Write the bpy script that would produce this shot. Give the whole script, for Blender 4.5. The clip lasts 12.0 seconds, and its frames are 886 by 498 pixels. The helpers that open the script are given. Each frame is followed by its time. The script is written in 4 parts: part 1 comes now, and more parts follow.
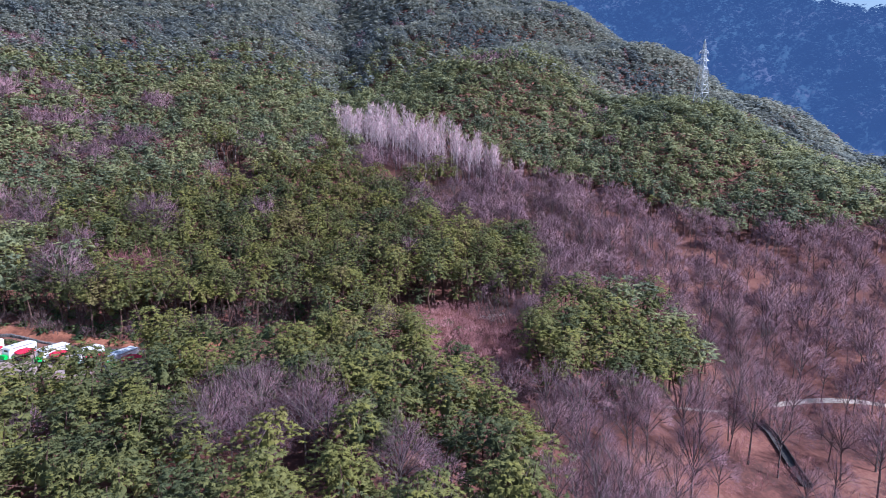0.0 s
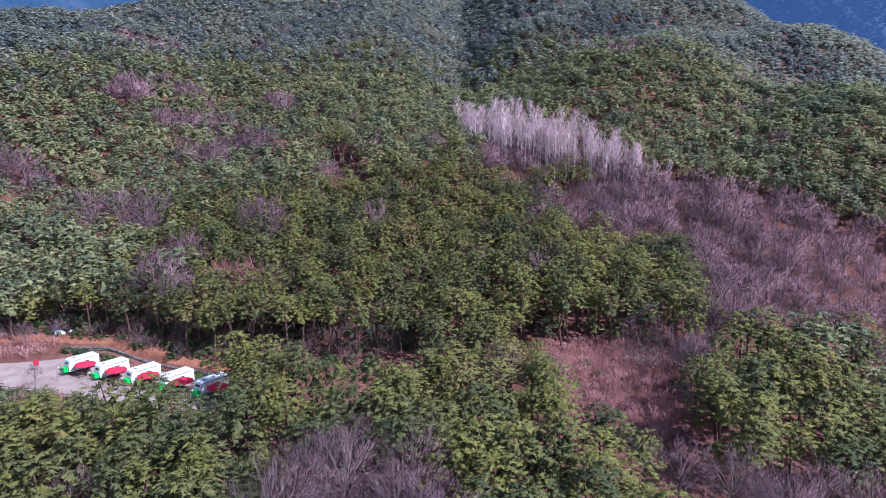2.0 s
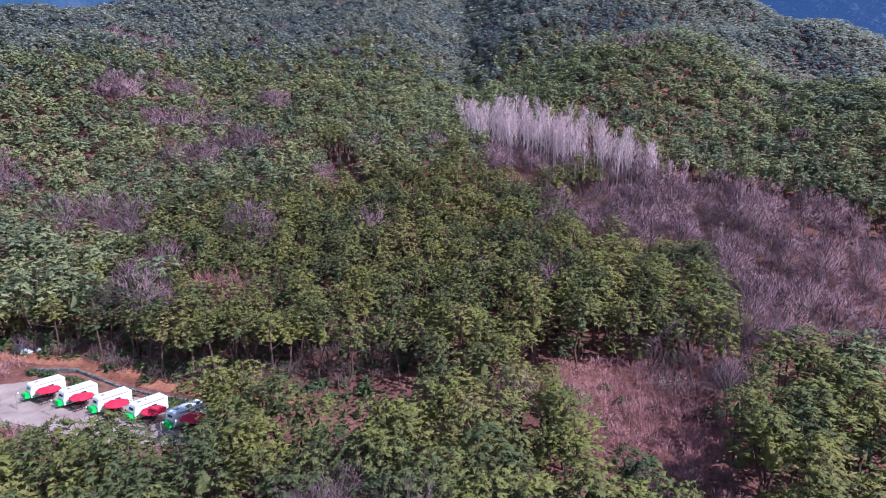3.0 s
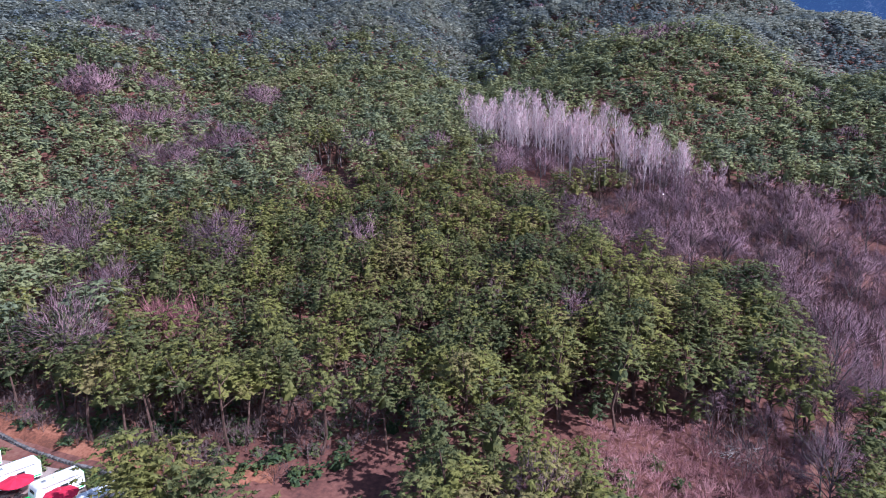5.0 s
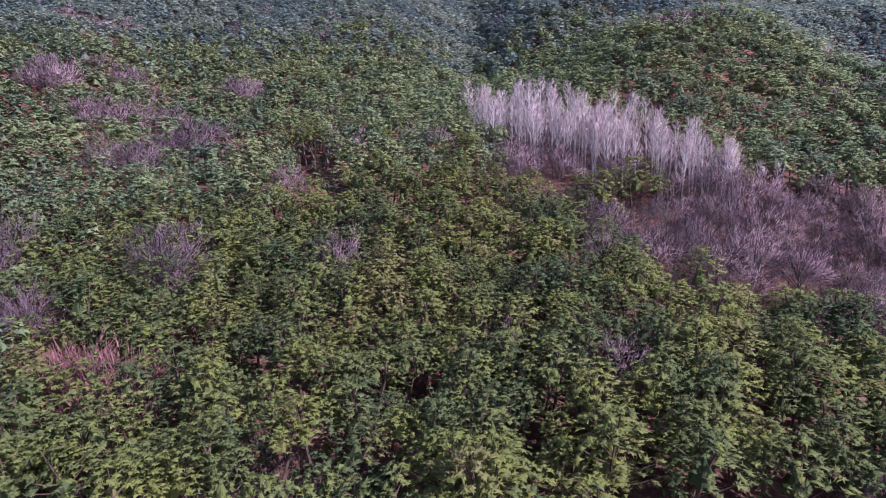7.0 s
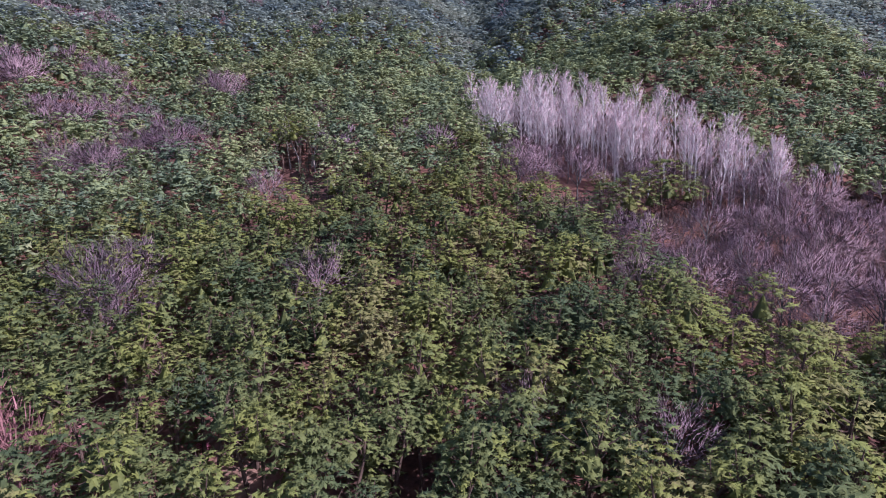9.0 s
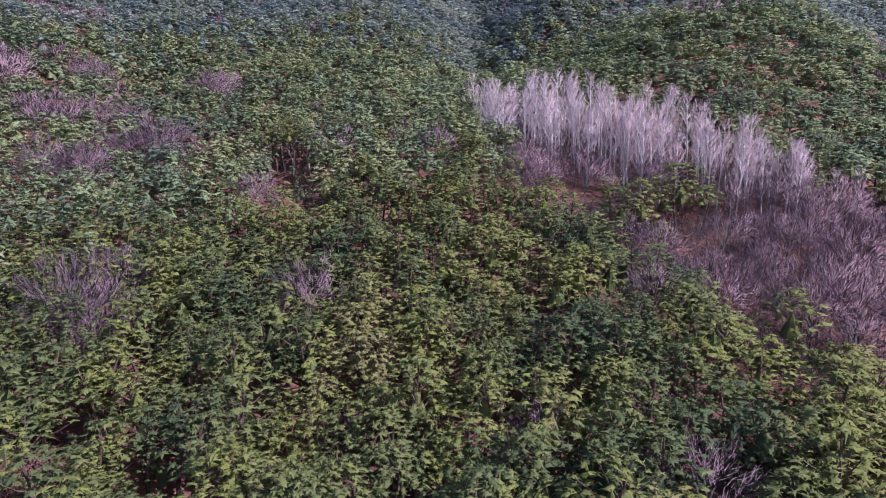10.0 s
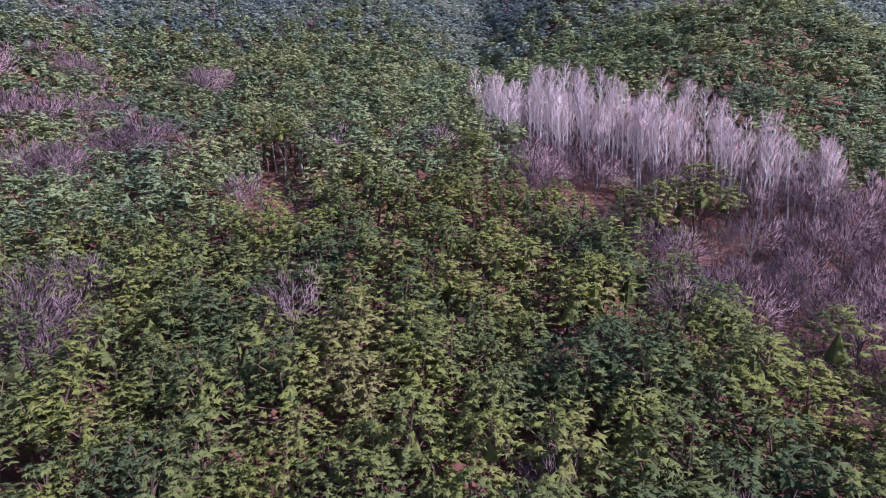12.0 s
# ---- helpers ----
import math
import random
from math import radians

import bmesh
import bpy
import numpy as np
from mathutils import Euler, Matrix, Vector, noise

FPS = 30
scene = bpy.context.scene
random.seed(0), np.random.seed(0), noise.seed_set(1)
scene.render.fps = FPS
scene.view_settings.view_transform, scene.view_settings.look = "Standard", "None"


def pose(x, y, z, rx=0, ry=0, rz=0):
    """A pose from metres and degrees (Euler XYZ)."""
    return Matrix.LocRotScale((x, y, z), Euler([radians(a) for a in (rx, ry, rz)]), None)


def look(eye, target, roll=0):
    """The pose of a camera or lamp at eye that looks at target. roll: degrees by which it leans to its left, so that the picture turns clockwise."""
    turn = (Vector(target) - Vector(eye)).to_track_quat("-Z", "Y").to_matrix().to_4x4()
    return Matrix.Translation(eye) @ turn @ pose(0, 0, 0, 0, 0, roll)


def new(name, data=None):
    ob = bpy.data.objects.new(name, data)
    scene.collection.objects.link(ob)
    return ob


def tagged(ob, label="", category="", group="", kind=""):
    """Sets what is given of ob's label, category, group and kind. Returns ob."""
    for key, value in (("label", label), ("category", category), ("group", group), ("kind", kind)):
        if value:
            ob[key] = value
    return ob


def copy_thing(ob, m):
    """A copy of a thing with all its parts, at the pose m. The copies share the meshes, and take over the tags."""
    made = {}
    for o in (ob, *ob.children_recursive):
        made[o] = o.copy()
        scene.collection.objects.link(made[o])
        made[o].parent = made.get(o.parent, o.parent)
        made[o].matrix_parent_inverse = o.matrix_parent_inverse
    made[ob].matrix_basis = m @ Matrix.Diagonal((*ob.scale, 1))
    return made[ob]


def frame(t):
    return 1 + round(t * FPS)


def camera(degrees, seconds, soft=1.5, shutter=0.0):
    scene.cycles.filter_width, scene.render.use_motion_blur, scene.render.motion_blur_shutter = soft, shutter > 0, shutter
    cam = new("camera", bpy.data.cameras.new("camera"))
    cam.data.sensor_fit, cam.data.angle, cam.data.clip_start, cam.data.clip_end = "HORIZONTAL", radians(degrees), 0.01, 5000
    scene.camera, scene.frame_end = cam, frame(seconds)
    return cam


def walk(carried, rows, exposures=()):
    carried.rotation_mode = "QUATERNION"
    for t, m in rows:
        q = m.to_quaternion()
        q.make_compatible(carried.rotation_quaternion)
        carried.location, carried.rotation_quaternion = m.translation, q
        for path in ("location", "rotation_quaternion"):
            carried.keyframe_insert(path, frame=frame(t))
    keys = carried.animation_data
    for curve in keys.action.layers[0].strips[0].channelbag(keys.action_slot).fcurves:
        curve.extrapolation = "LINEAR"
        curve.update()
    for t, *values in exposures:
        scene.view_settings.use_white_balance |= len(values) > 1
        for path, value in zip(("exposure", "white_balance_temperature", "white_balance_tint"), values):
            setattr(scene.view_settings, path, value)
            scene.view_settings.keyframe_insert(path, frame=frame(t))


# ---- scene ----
cam = camera(72.3, 12.0, soft=1.0)
PATH = [
    (0, (0.815, -0.197, 45.026), (0.805, 1.775, 44.69), -0.2),
    (0.5, (0.314, 4.977, 45.019), (0.159, 6.942, 44.683), -0.3),
    (1, (-0.355, 10.099, 44.999), (-0.609, 12.054, 44.663), -0.5),
    (1.5, (-1.238, 15.259, 44.981), (-1.595, 17.198, 44.645), -0.6),
    (2, (-2.212, 20.372, 44.954), (-2.608, 22.303, 44.619), -0.6),
    (2.5, (-3.21, 25.453, 44.985), (-3.614, 27.383, 44.65), -0.7),
    (3, (-4.191, 30.448, 45.02), (-4.595, 32.377, 44.684), -0.8),
    (5, (-7.946, 50.643, 44.891), (-8.362, 52.571, 44.558), -0.8),
    (5.5, (-8.941, 55.738, 44.876), (-9.358, 57.665, 44.544), -0.8),
    (6, (-9.995, 60.947, 44.767), (-10.417, 62.874, 44.436), -0.9),
    (6.5, (-11.257, 67.218, 44.708), (-11.681, 69.144, 44.374), -0.9),
    (7, (-12.396, 72.935, 44.631), (-12.822, 74.86, 44.296), -1.0),
    (9, (-15.816, 89.876, 44.692), (-16.247, 91.8, 44.357), -1.0),
    (9.5, (-16.48, 92.765, 44.82), (-16.913, 94.689, 44.487), -1.0),
    (10, (-17.044, 95.478, 44.928), (-17.476, 97.403, 44.597), -0.9),
    (10.5, (-17.465, 97.901, 44.882), (-17.9, 99.825, 44.551), -0.9),
    (11, (-17.839, 99.659, 44.819), (-18.275, 101.583, 44.489), -0.9),
    (11.5, (-18.127, 101.048, 44.778), (-18.563, 102.972, 44.448), -0.9),
    (12, (-18.44, 102.899, 44.724), (-18.877, 104.822, 44.394), -0.9),
]
walk(cam, [(t, look(eye, target, roll)) for t, eye, target, roll in PATH], exposures=[(0, 0.59, 5180, 19), (12, 0.59, 5180, 19)])

# ---- world and sun ----
SUN_FROM = Vector((0.93, -0.36, 0.0)).normalized()   # the side the sun stands on
SUN_HIGH = 41.0
world = bpy.data.worlds.new("sky")
scene.world = world
world.use_nodes = True
sky = world.node_tree.nodes.new("ShaderNodeTexSky")
sky.sky_type, sky.sun_disc = "NISHITA", False
sky.sun_elevation, sky.sun_rotation = radians(SUN_HIGH), math.atan2(SUN_FROM.x, SUN_FROM.y)
sky.air_density, sky.dust_density = 1.2, 1.5
back = world.node_tree.nodes["Background"]
back.inputs["Strength"].default_value = 0.092
world.node_tree.links.new(sky.outputs[0], back.inputs["Color"])
sun = new("sun", bpy.data.lights.new("sun", "SUN"))
sun.data.energy, sun.data.angle, sun.data.color = 4.4, radians(0.6), (1.0, 0.95, 0.88)
sun.matrix_world = look(SUN_FROM * 100 + Vector((0, 0, 100 * math.tan(radians(SUN_HIGH)))), (0, 0, 0))



# ---- materials ----
def material(name, stops, scale=1.0, rough=0.8, metal=0.0, detail=4.0, speckle=0.0, speckle_scale=20.0, bump=0.0, bump_scale=8.0,
             island=0.0, per_object=0.0, through_light=0.0, gloss=0.3, cells=0.0, cell_size=4.2):
    """A surface whose colour runs through the stops by noise, with a finer speckle, relief and a change from piece to piece."""
    m = bpy.data.materials.new(name)
    m.use_nodes = True
    nt = m.node_tree
    n, link = nt.nodes, nt.links.new
    bsdf = n["Principled BSDF"]
    bsdf.inputs["Roughness"].default_value, bsdf.inputs["Metallic"].default_value = rough, metal
    bsdf.inputs["Specular IOR Level"].default_value = gloss
    geo = n.new("ShaderNodeNewGeometry")
    tex = n.new("ShaderNodeTexNoise")
    tex.inputs["Scale"].default_value, tex.inputs["Detail"].default_value = scale, detail
    link(geo.outputs["Position"], tex.inputs["Vector"])
    value = tex.outputs["Fac"]

    def add(a, b, factor, shift):
        mul = n.new("ShaderNodeMath")
        mul.operation = "MULTIPLY_ADD"
        link(b, mul.inputs[0])
        mul.inputs[1].default_value, mul.inputs[2].default_value = factor, shift
        plus = n.new("ShaderNodeMath")
        plus.operation = "ADD"
        link(a, plus.inputs[0]), link(mul.outputs[0], plus.inputs[1])
        return plus.outputs[0]
    if speckle:
        fine = n.new("ShaderNodeTexNoise")
        fine.inputs["Scale"].default_value, fine.inputs["Detail"].default_value = speckle_scale, 3.0
        link(geo.outputs["Position"], fine.inputs["Vector"])
        value = add(value, fine.outputs["Fac"], speckle, -speckle / 2)
    if cells:
        patch = n.new("ShaderNodeTexVoronoi")
        patch.voronoi_dimensions = "2D"
        patch.inputs["Scale"].default_value = 1 / cell_size
        link(geo.outputs["Position"], patch.inputs["Vector"])
        tone = n.new("ShaderNodeSeparateColor")
        link(patch.outputs["Color"], tone.inputs[0])
        value = add(value, tone.outputs[0], cells, -cells / 2)
    if island:
        value = add(value, geo.outputs["Random Per Island"], island, -island / 2)
    if per_object:
        info = n.new("ShaderNodeObjectInfo")
        value = add(value, info.outputs["Random"], per_object, -per_object / 2)
    ramp = n.new("ShaderNodeValToRGB")
    els = ramp.color_ramp.elements
    while len(els) < len(stops):
        els.new(0.5)
    for e, (at, colour) in zip(els, stops):
        e.position, e.color = at, (*colour, 1)
    link(value, ramp.inputs["Fac"])
    link(ramp.outputs["Color"], bsdf.inputs["Base Color"])
    if bump:
        rel = n.new("ShaderNodeTexNoise")
        rel.inputs["Scale"].default_value, rel.inputs["Detail"].default_value = bump_scale, 5.0
        link(geo.outputs["Position"], rel.inputs["Vector"])
        b = n.new("ShaderNodeBump")
        b.inputs["Strength"].default_value, b.inputs["Distance"].default_value = bump, 0.3 / bump_scale
        link(rel.outputs["Fac"], b.inputs["Height"])
        link(b.outputs["Normal"], bsdf.inputs["Normal"])
    if through_light:
        tr, mix = n.new("ShaderNodeBsdfTranslucent"), n.new("ShaderNodeMixShader")
        link(ramp.outputs["Color"], tr.inputs["Color"])
        mix.inputs["Fac"].default_value = through_light
        link(bsdf.outputs[0], mix.inputs[1]), link(tr.outputs[0], mix.inputs[2])
        link(mix.outputs[0], n["Material Output"].inputs["Surface"])
    return m


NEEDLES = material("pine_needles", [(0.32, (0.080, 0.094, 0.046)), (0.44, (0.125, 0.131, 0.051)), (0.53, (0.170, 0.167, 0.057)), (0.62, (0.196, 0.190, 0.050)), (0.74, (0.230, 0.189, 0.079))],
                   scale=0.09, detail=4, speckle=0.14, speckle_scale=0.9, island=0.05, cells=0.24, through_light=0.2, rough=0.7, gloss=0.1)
# paler and bluer than the near needles: light haze mixed into the colour
NEEDLES_MID_HAZE = material("hazed_slope_pine_needles", [(0.32, (0.136, 0.156, 0.101)), (0.44, (0.192, 0.212, 0.115)), (0.54, (0.247, 0.258, 0.126)), (0.64, (0.279, 0.280, 0.121)), (0.74, (0.301, 0.278, 0.150))],
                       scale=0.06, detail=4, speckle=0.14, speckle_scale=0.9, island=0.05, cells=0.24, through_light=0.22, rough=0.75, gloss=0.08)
# stronger haze in the colour; more through_light lifts the shade as haze would
NEEDLES_FAR_HAZE = material("hazed_hill_pine_needles", [(0.32, (0.167, 0.194, 0.197)), (0.45, (0.223, 0.242, 0.216)), (0.56, (0.270, 0.280, 0.222)), (0.70, (0.300, 0.298, 0.244))],
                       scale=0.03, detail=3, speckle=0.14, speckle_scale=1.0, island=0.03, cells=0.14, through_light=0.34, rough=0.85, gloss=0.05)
PALE_BARK = material("pale_pine_bark", [(0.3, (0.22, 0.165, 0.15)), (0.7, (0.42, 0.33, 0.30))], scale=1.2, speckle=0.3, rough=0.9)
PINE_BARK = material("pine_bark", [(0.3, (0.065, 0.038, 0.032)), (0.7, (0.158, 0.091, 0.070))], scale=1.2, speckle=0.4, rough=0.9, bump=0.4)
TWIGS = material("bare_twigs", [(0.38, (0.174, 0.101, 0.126)), (0.46, (0.224, 0.134, 0.164)), (0.54, (0.280, 0.160, 0.181)), (0.63, (0.309, 0.187, 0.206))],
                 scale=0.11, detail=1.5, island=0.20, rough=0.9)
TWIGS_RED = material("red_budding_twigs", [(0.3, (0.20, 0.08, 0.08)), (0.7, (0.34, 0.15, 0.15))], scale=0.3, island=0.3, rough=0.9)
GREY_BARK = material("grey_bark", [(0.3, (0.07, 0.055, 0.052)), (0.7, (0.17, 0.135, 0.125))], scale=1.5, rough=0.9, bump=0.3)
WHITE_BARK = material("white_bark", [(0.30, (0.454, 0.367, 0.382)), (0.6, (0.713, 0.598, 0.588))], scale=1.1, speckle=0.3, rough=0.75)
WHITE_TWIGS = material("pale_twigs", [(0.32, (0.408, 0.260, 0.286)), (0.65, (0.661, 0.447, 0.477))], scale=0.15, island=0.3, rough=0.85)
LITTER = material("leaf_litter", [(0.30, (0.073, 0.035, 0.030)), (0.45, (0.136, 0.056, 0.045)), (0.57, (0.205, 0.085, 0.064)), (0.72, (0.259, 0.136, 0.101))],
                  scale=0.07, detail=9, speckle=0.5, speckle_scale=1.7, rough=0.95, bump=0.5, bump_scale=3.0)


# blue of the distant haze is put into base colour and a faint glow
FAR_HAZE_WOOD = material("far_hazed_wood", [(0.34, (0.006, 0.018, 0.030)), (0.52, (0.020, 0.040, 0.052)), (0.68, (0.046, 0.048, 0.066))], scale=0.012, detail=9, speckle=0.5, speckle_scale=0.1, rough=0.9)
_b = FAR_HAZE_WOOD.node_tree.nodes["Principled BSDF"]
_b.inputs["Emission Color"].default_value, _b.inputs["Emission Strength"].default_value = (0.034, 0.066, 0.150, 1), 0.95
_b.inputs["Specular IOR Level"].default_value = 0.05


# ---- mesh helpers ----
def soup(name, tris, mat):
    """A mesh of loose triangles, tris of shape (n, 3, 3); a fourth row gives the way each one faces within its clump."""
    me = bpy.data.meshes.new(name)
    n = len(tris)
    corners = tris[:, :3]
    if tris.shape[1] == 4:
        facing = (np.cross(corners[:, 1] - corners[:, 0], corners[:, 2] - corners[:, 0]) * tris[:, 3]).sum(-1) < 0
        corners = np.where(facing[:, None, None], corners[:, ::-1], corners)
    me.vertices.add(3 * n), me.loops.add(3 * n), me.polygons.add(n)
    me.vertices.foreach_set("co", np.ascontiguousarray(corners, np.float32).ravel())
    me.loops.foreach_set("vertex_index", np.arange(3 * n, dtype=np.int32))
    me.polygons.foreach_set("loop_start", np.arange(0, 3 * n, 3, dtype=np.int32))
    me.materials.append(mat)
    me.update()
    if tris.shape[1] == 4:
        me.normals_split_custom_set_from_vertices(np.repeat(tris[:, 3], 3, 0).astype(np.float32))
    return me


def part(name, bm, mat, parent, label="", m=None):
    me = bm if isinstance(bm, bpy.types.Mesh) else bpy.data.meshes.new(name)
    if me is not bm:
        bm.to_mesh(me), bm.free()
        me.materials.append(mat)
    ob = new(name, me)
    ob.parent = parent
    if m is not None:
        ob.matrix_basis = m
    return tagged(ob, label)


def spread(templates, which, place, turn, size):
    """All the copies of the templates, as one array of triangles."""
    out = []
    for k, tri in enumerate(templates):
        sel = which == k
        if not sel.any():
            continue
        c, s = np.cos(turn[sel])[:, None, None], np.sin(turn[sel])[:, None, None]
        x, y, z = tri[None, ..., 0], tri[None, ..., 1], tri[None, ..., 2]
        v = np.stack([c * x - s * y, s * x + c * y, np.broadcast_to(z, (sel.sum(), *tri.shape[:2]))], -1)
        v[:, :, :3] = v[:, :, :3] * size[sel][:, None, None, None] + place[sel][:, None, None]
        out.append(v.reshape(-1, *tri.shape[1:]))
    return np.concatenate(out)


def unit(v):
    return v / np.maximum(np.linalg.norm(v, axis=-1, keepdims=True), 1e-9)


def tube(points, radii, sides):
    """A tapered limb along the points, as triangles."""
    points = np.asarray(points, float)
    ang = np.arange(sides) * 2 * np.pi / sides
    rings = []
    for i, p in enumerate(points):
        d = unit(points[min(i + 1, len(points) - 1)] - points[max(i - 1, 0)])
        a = unit(np.cross(d, (0.31, 0.95, 0.05)))
        b = np.cross(d, a)
        rings.append(p + radii[i] * (np.cos(ang)[:, None] * a + np.sin(ang)[:, None] * b))
    out = []
    for r0, r1 in zip(rings[:-1], rings[1:]):
        q0, q1 = np.roll(r0, -1, 0), np.roll(r1, -1, 0)
        out += [np.stack([r0, q0, q1], 1), np.stack([r0, q1, r1], 1)]
    return np.concatenate(out)


def slivers(rng, start, way, length, width):
    """Thin triangles from start along way."""
    side = unit(np.cross(way, rng.normal(size=way.shape))) * width[:, None] / 2
    return np.stack([start - side, start + side, start + way * length[:, None]], 1)


# ---- pines ----
def pine_pads(rng, pads, radius, low, high):
    """Middles and sizes of the needle pads that clothe one uneven, blunt-topped crown."""
    up = (np.arange(pads) + rng.uniform(0, 1, pads)) / pads
    az = np.arange(pads) * 2.39996 + rng.uniform(0, 6.28) + rng.normal(0, 0.3, pads)
    lump = 1 + 0.20 * np.sin(3 * az + rng.uniform(0, 6.28) + 2 * up) + 0.13 * np.sin(5 * az + rng.uniform(0, 6.28) - 5 * up)
    rr = radius * np.sqrt(1 - 0.97 * up ** 1.7) * lump * np.where(rng.random(pads) < 0.72, rng.uniform(0.8, 1.0, pads), rng.uniform(0.3, 0.8, pads))
    z = low + (high - low) * up + 0.35 * (lump - 1) * (high - low) + rng.normal(0, 0.15, pads)
    lean = rng.normal(0, 0.14 * radius, 2)
    mid = np.stack([rr * np.cos(az) + lean[0] * up, rr * np.sin(az) + lean[1] * up, z], 1)
    mid[-1] = (*lean, high - 0.15)
    return mid, radius * rng.uniform(0.75, 1.3, pads) * 1.22 / np.sqrt(pads)


def pine_crown(rng, pads, spokes, sprays, radius=2.85, low=6.3, high=9.5, flat=0.52, round_crown=0.58, skirt=7, skirt_size=1.0, lift=0.06, jitter=0.22):
    """Needle pads, each a small low dome with a ragged rim of needle sprays, and loose sprays on top of it."""
    mid, pr = pine_pads(rng, pads, radius, low, high)
    size = pr[:, None, None] * np.array((1, 1, flat))
    ang = np.arange(spokes) * 2 * np.pi / spokes + rng.uniform(0, 6.28, (pads, 1)) + rng.normal(0, 0.25, (pads, spokes))
    # drawn out along the bough and tilted with it
    along = np.arctan2(mid[:, 1], mid[:, 0])[:, None] + rng.normal(0, 0.6, (pads, 1))
    longer, tilt = rng.uniform(1.0, 1.55, (pads, 1)), rng.normal(-0.25, 0.35, (pads, 1))

    def at(turn, f, h):
        u, v = np.cos(turn) * f * longer, np.sin(turn) * f / longer ** 0.5
        return mid[:, None] + np.stack([u * np.cos(along) - v * np.sin(along), u * np.sin(along) + v * np.cos(along), h + u * tilt], -1) * size
    hub = at(0 * ang, 0 * ang, 0 * ang + 0.5)
    inner = at(ang, rng.uniform(0.36, 0.62, ang.shape), rng.uniform(-0.15, 0.45, ang.shape))
    after = np.roll(inner, -1, 1)
    tips = at(ang + np.pi / spokes + rng.normal(0, 0.22, ang.shape), rng.uniform(0.68, 1.35, ang.shape), rng.uniform(-0.6, 0.4, ang.shape))
    tri = [np.concatenate([np.stack([hub, inner, after], 2), np.stack([inner, tips, after], 2)], 1).reshape(-1, 3, 3)]
    dense = 2 * spokes
    n = unit(rng.normal(size=(pads, sprays, 3)) * (1, 1, 0.3) + (0, 0, 0.55))
    start = (mid[:, None] + n * size * 0.55 + rng.normal(0, 0.25, n.shape) * size).reshape(-1, 3)
    n = n.reshape(-1, 3)
    way = unit(n + rng.normal(0, 0.4, n.shape))
    side = unit(np.cross(way, rng.normal(size=n.shape)))
    long = np.repeat(pr, sprays)[:, None] * rng.uniform(0.5, 1.15, (len(n), 1))
    tri.append(np.stack([start - side * long * 0.14, start + side * long * 0.14, start + way * long], 1))
    tri = np.concatenate(tri)
    # each piece faces outwards from its pad and from the crown
    c = tri.mean(1)
    own = np.concatenate([np.repeat(mid, dense, 0), np.repeat(mid, sprays, 0)])
    from_pad = unit((c - own) * (1, 1, 0.8 / flat) + (0, 0, 0.03))
    from_crown = unit((c - (0, 0, low - 0.2 * (high - low))) * (1, 1, 0.9))
    face = unit((1 - round_crown) * from_pad + round_crown * from_crown + (0, 0, lift) + rng.normal(0, jitter, c.shape))
    tri = np.concatenate([tri, face[:, None]], 1)
    # the dense, shaded foliage inside the crown
    az = np.arange(skirt) * 2 * np.pi / skirt + rng.uniform(0, 6.28)
    r = radius * rng.uniform(0.55, 0.85, skirt) * skirt_size
    ring = np.stack([r * np.cos(az), r * np.sin(az), low + 0.3 - 1.0 * skirt_size + rng.uniform(-0.5, 0.5, skirt)], 1)
    heart = np.stack([np.broadcast_to((0, 0, low + 0.5 * (high - low)), ring.shape), ring, np.roll(ring, -1, 0), unit(ring * (1, 1, 0) + (0, 0, 0.4))], 1)
    return np.concatenate([tri, heart]), mid


def pine_trunk(rng, mid, sides=6, limbs=True):
    bend = rng.normal(0, 0.25, 2)
    top = mid[np.argmax(mid[:, 2])]
    pts = [(0, 0, -0.6), (bend[0], bend[1], 2.6), (0.5 * top[0] + bend[0], 0.5 * top[1] + bend[1], 6.0), (top[0], top[1], top[2] - 0.1)]
    out = [tube(pts, [0.21, 0.17, 0.12, 0.03], sides)]
    if limbs:
        for c in mid[::9]:
            z0 = max(4.2, c[2] - 1.5)
            f = (z0 - 2.6) / 7.5
            a = np.array((top[0] * f + bend[0] * (1 - f), top[1] * f + bend[1] * (1 - f), z0))
            out.append(tube([a, (a + c) / 2 + (0, 0, -0.15), c], [0.07, 0.05, 0.02], 3))
        for _ in range(4):
            z0, az = rng.uniform(3.0, 5.5), rng.uniform(0, 6.28)
            out.append(tube([(bend[0], bend[1], z0), (bend[0] + 1.1 * np.cos(az), bend[1] + 1.1 * np.sin(az), z0 + 0.1)], [0.035, 0.01], 3))
    return np.concatenate(out)


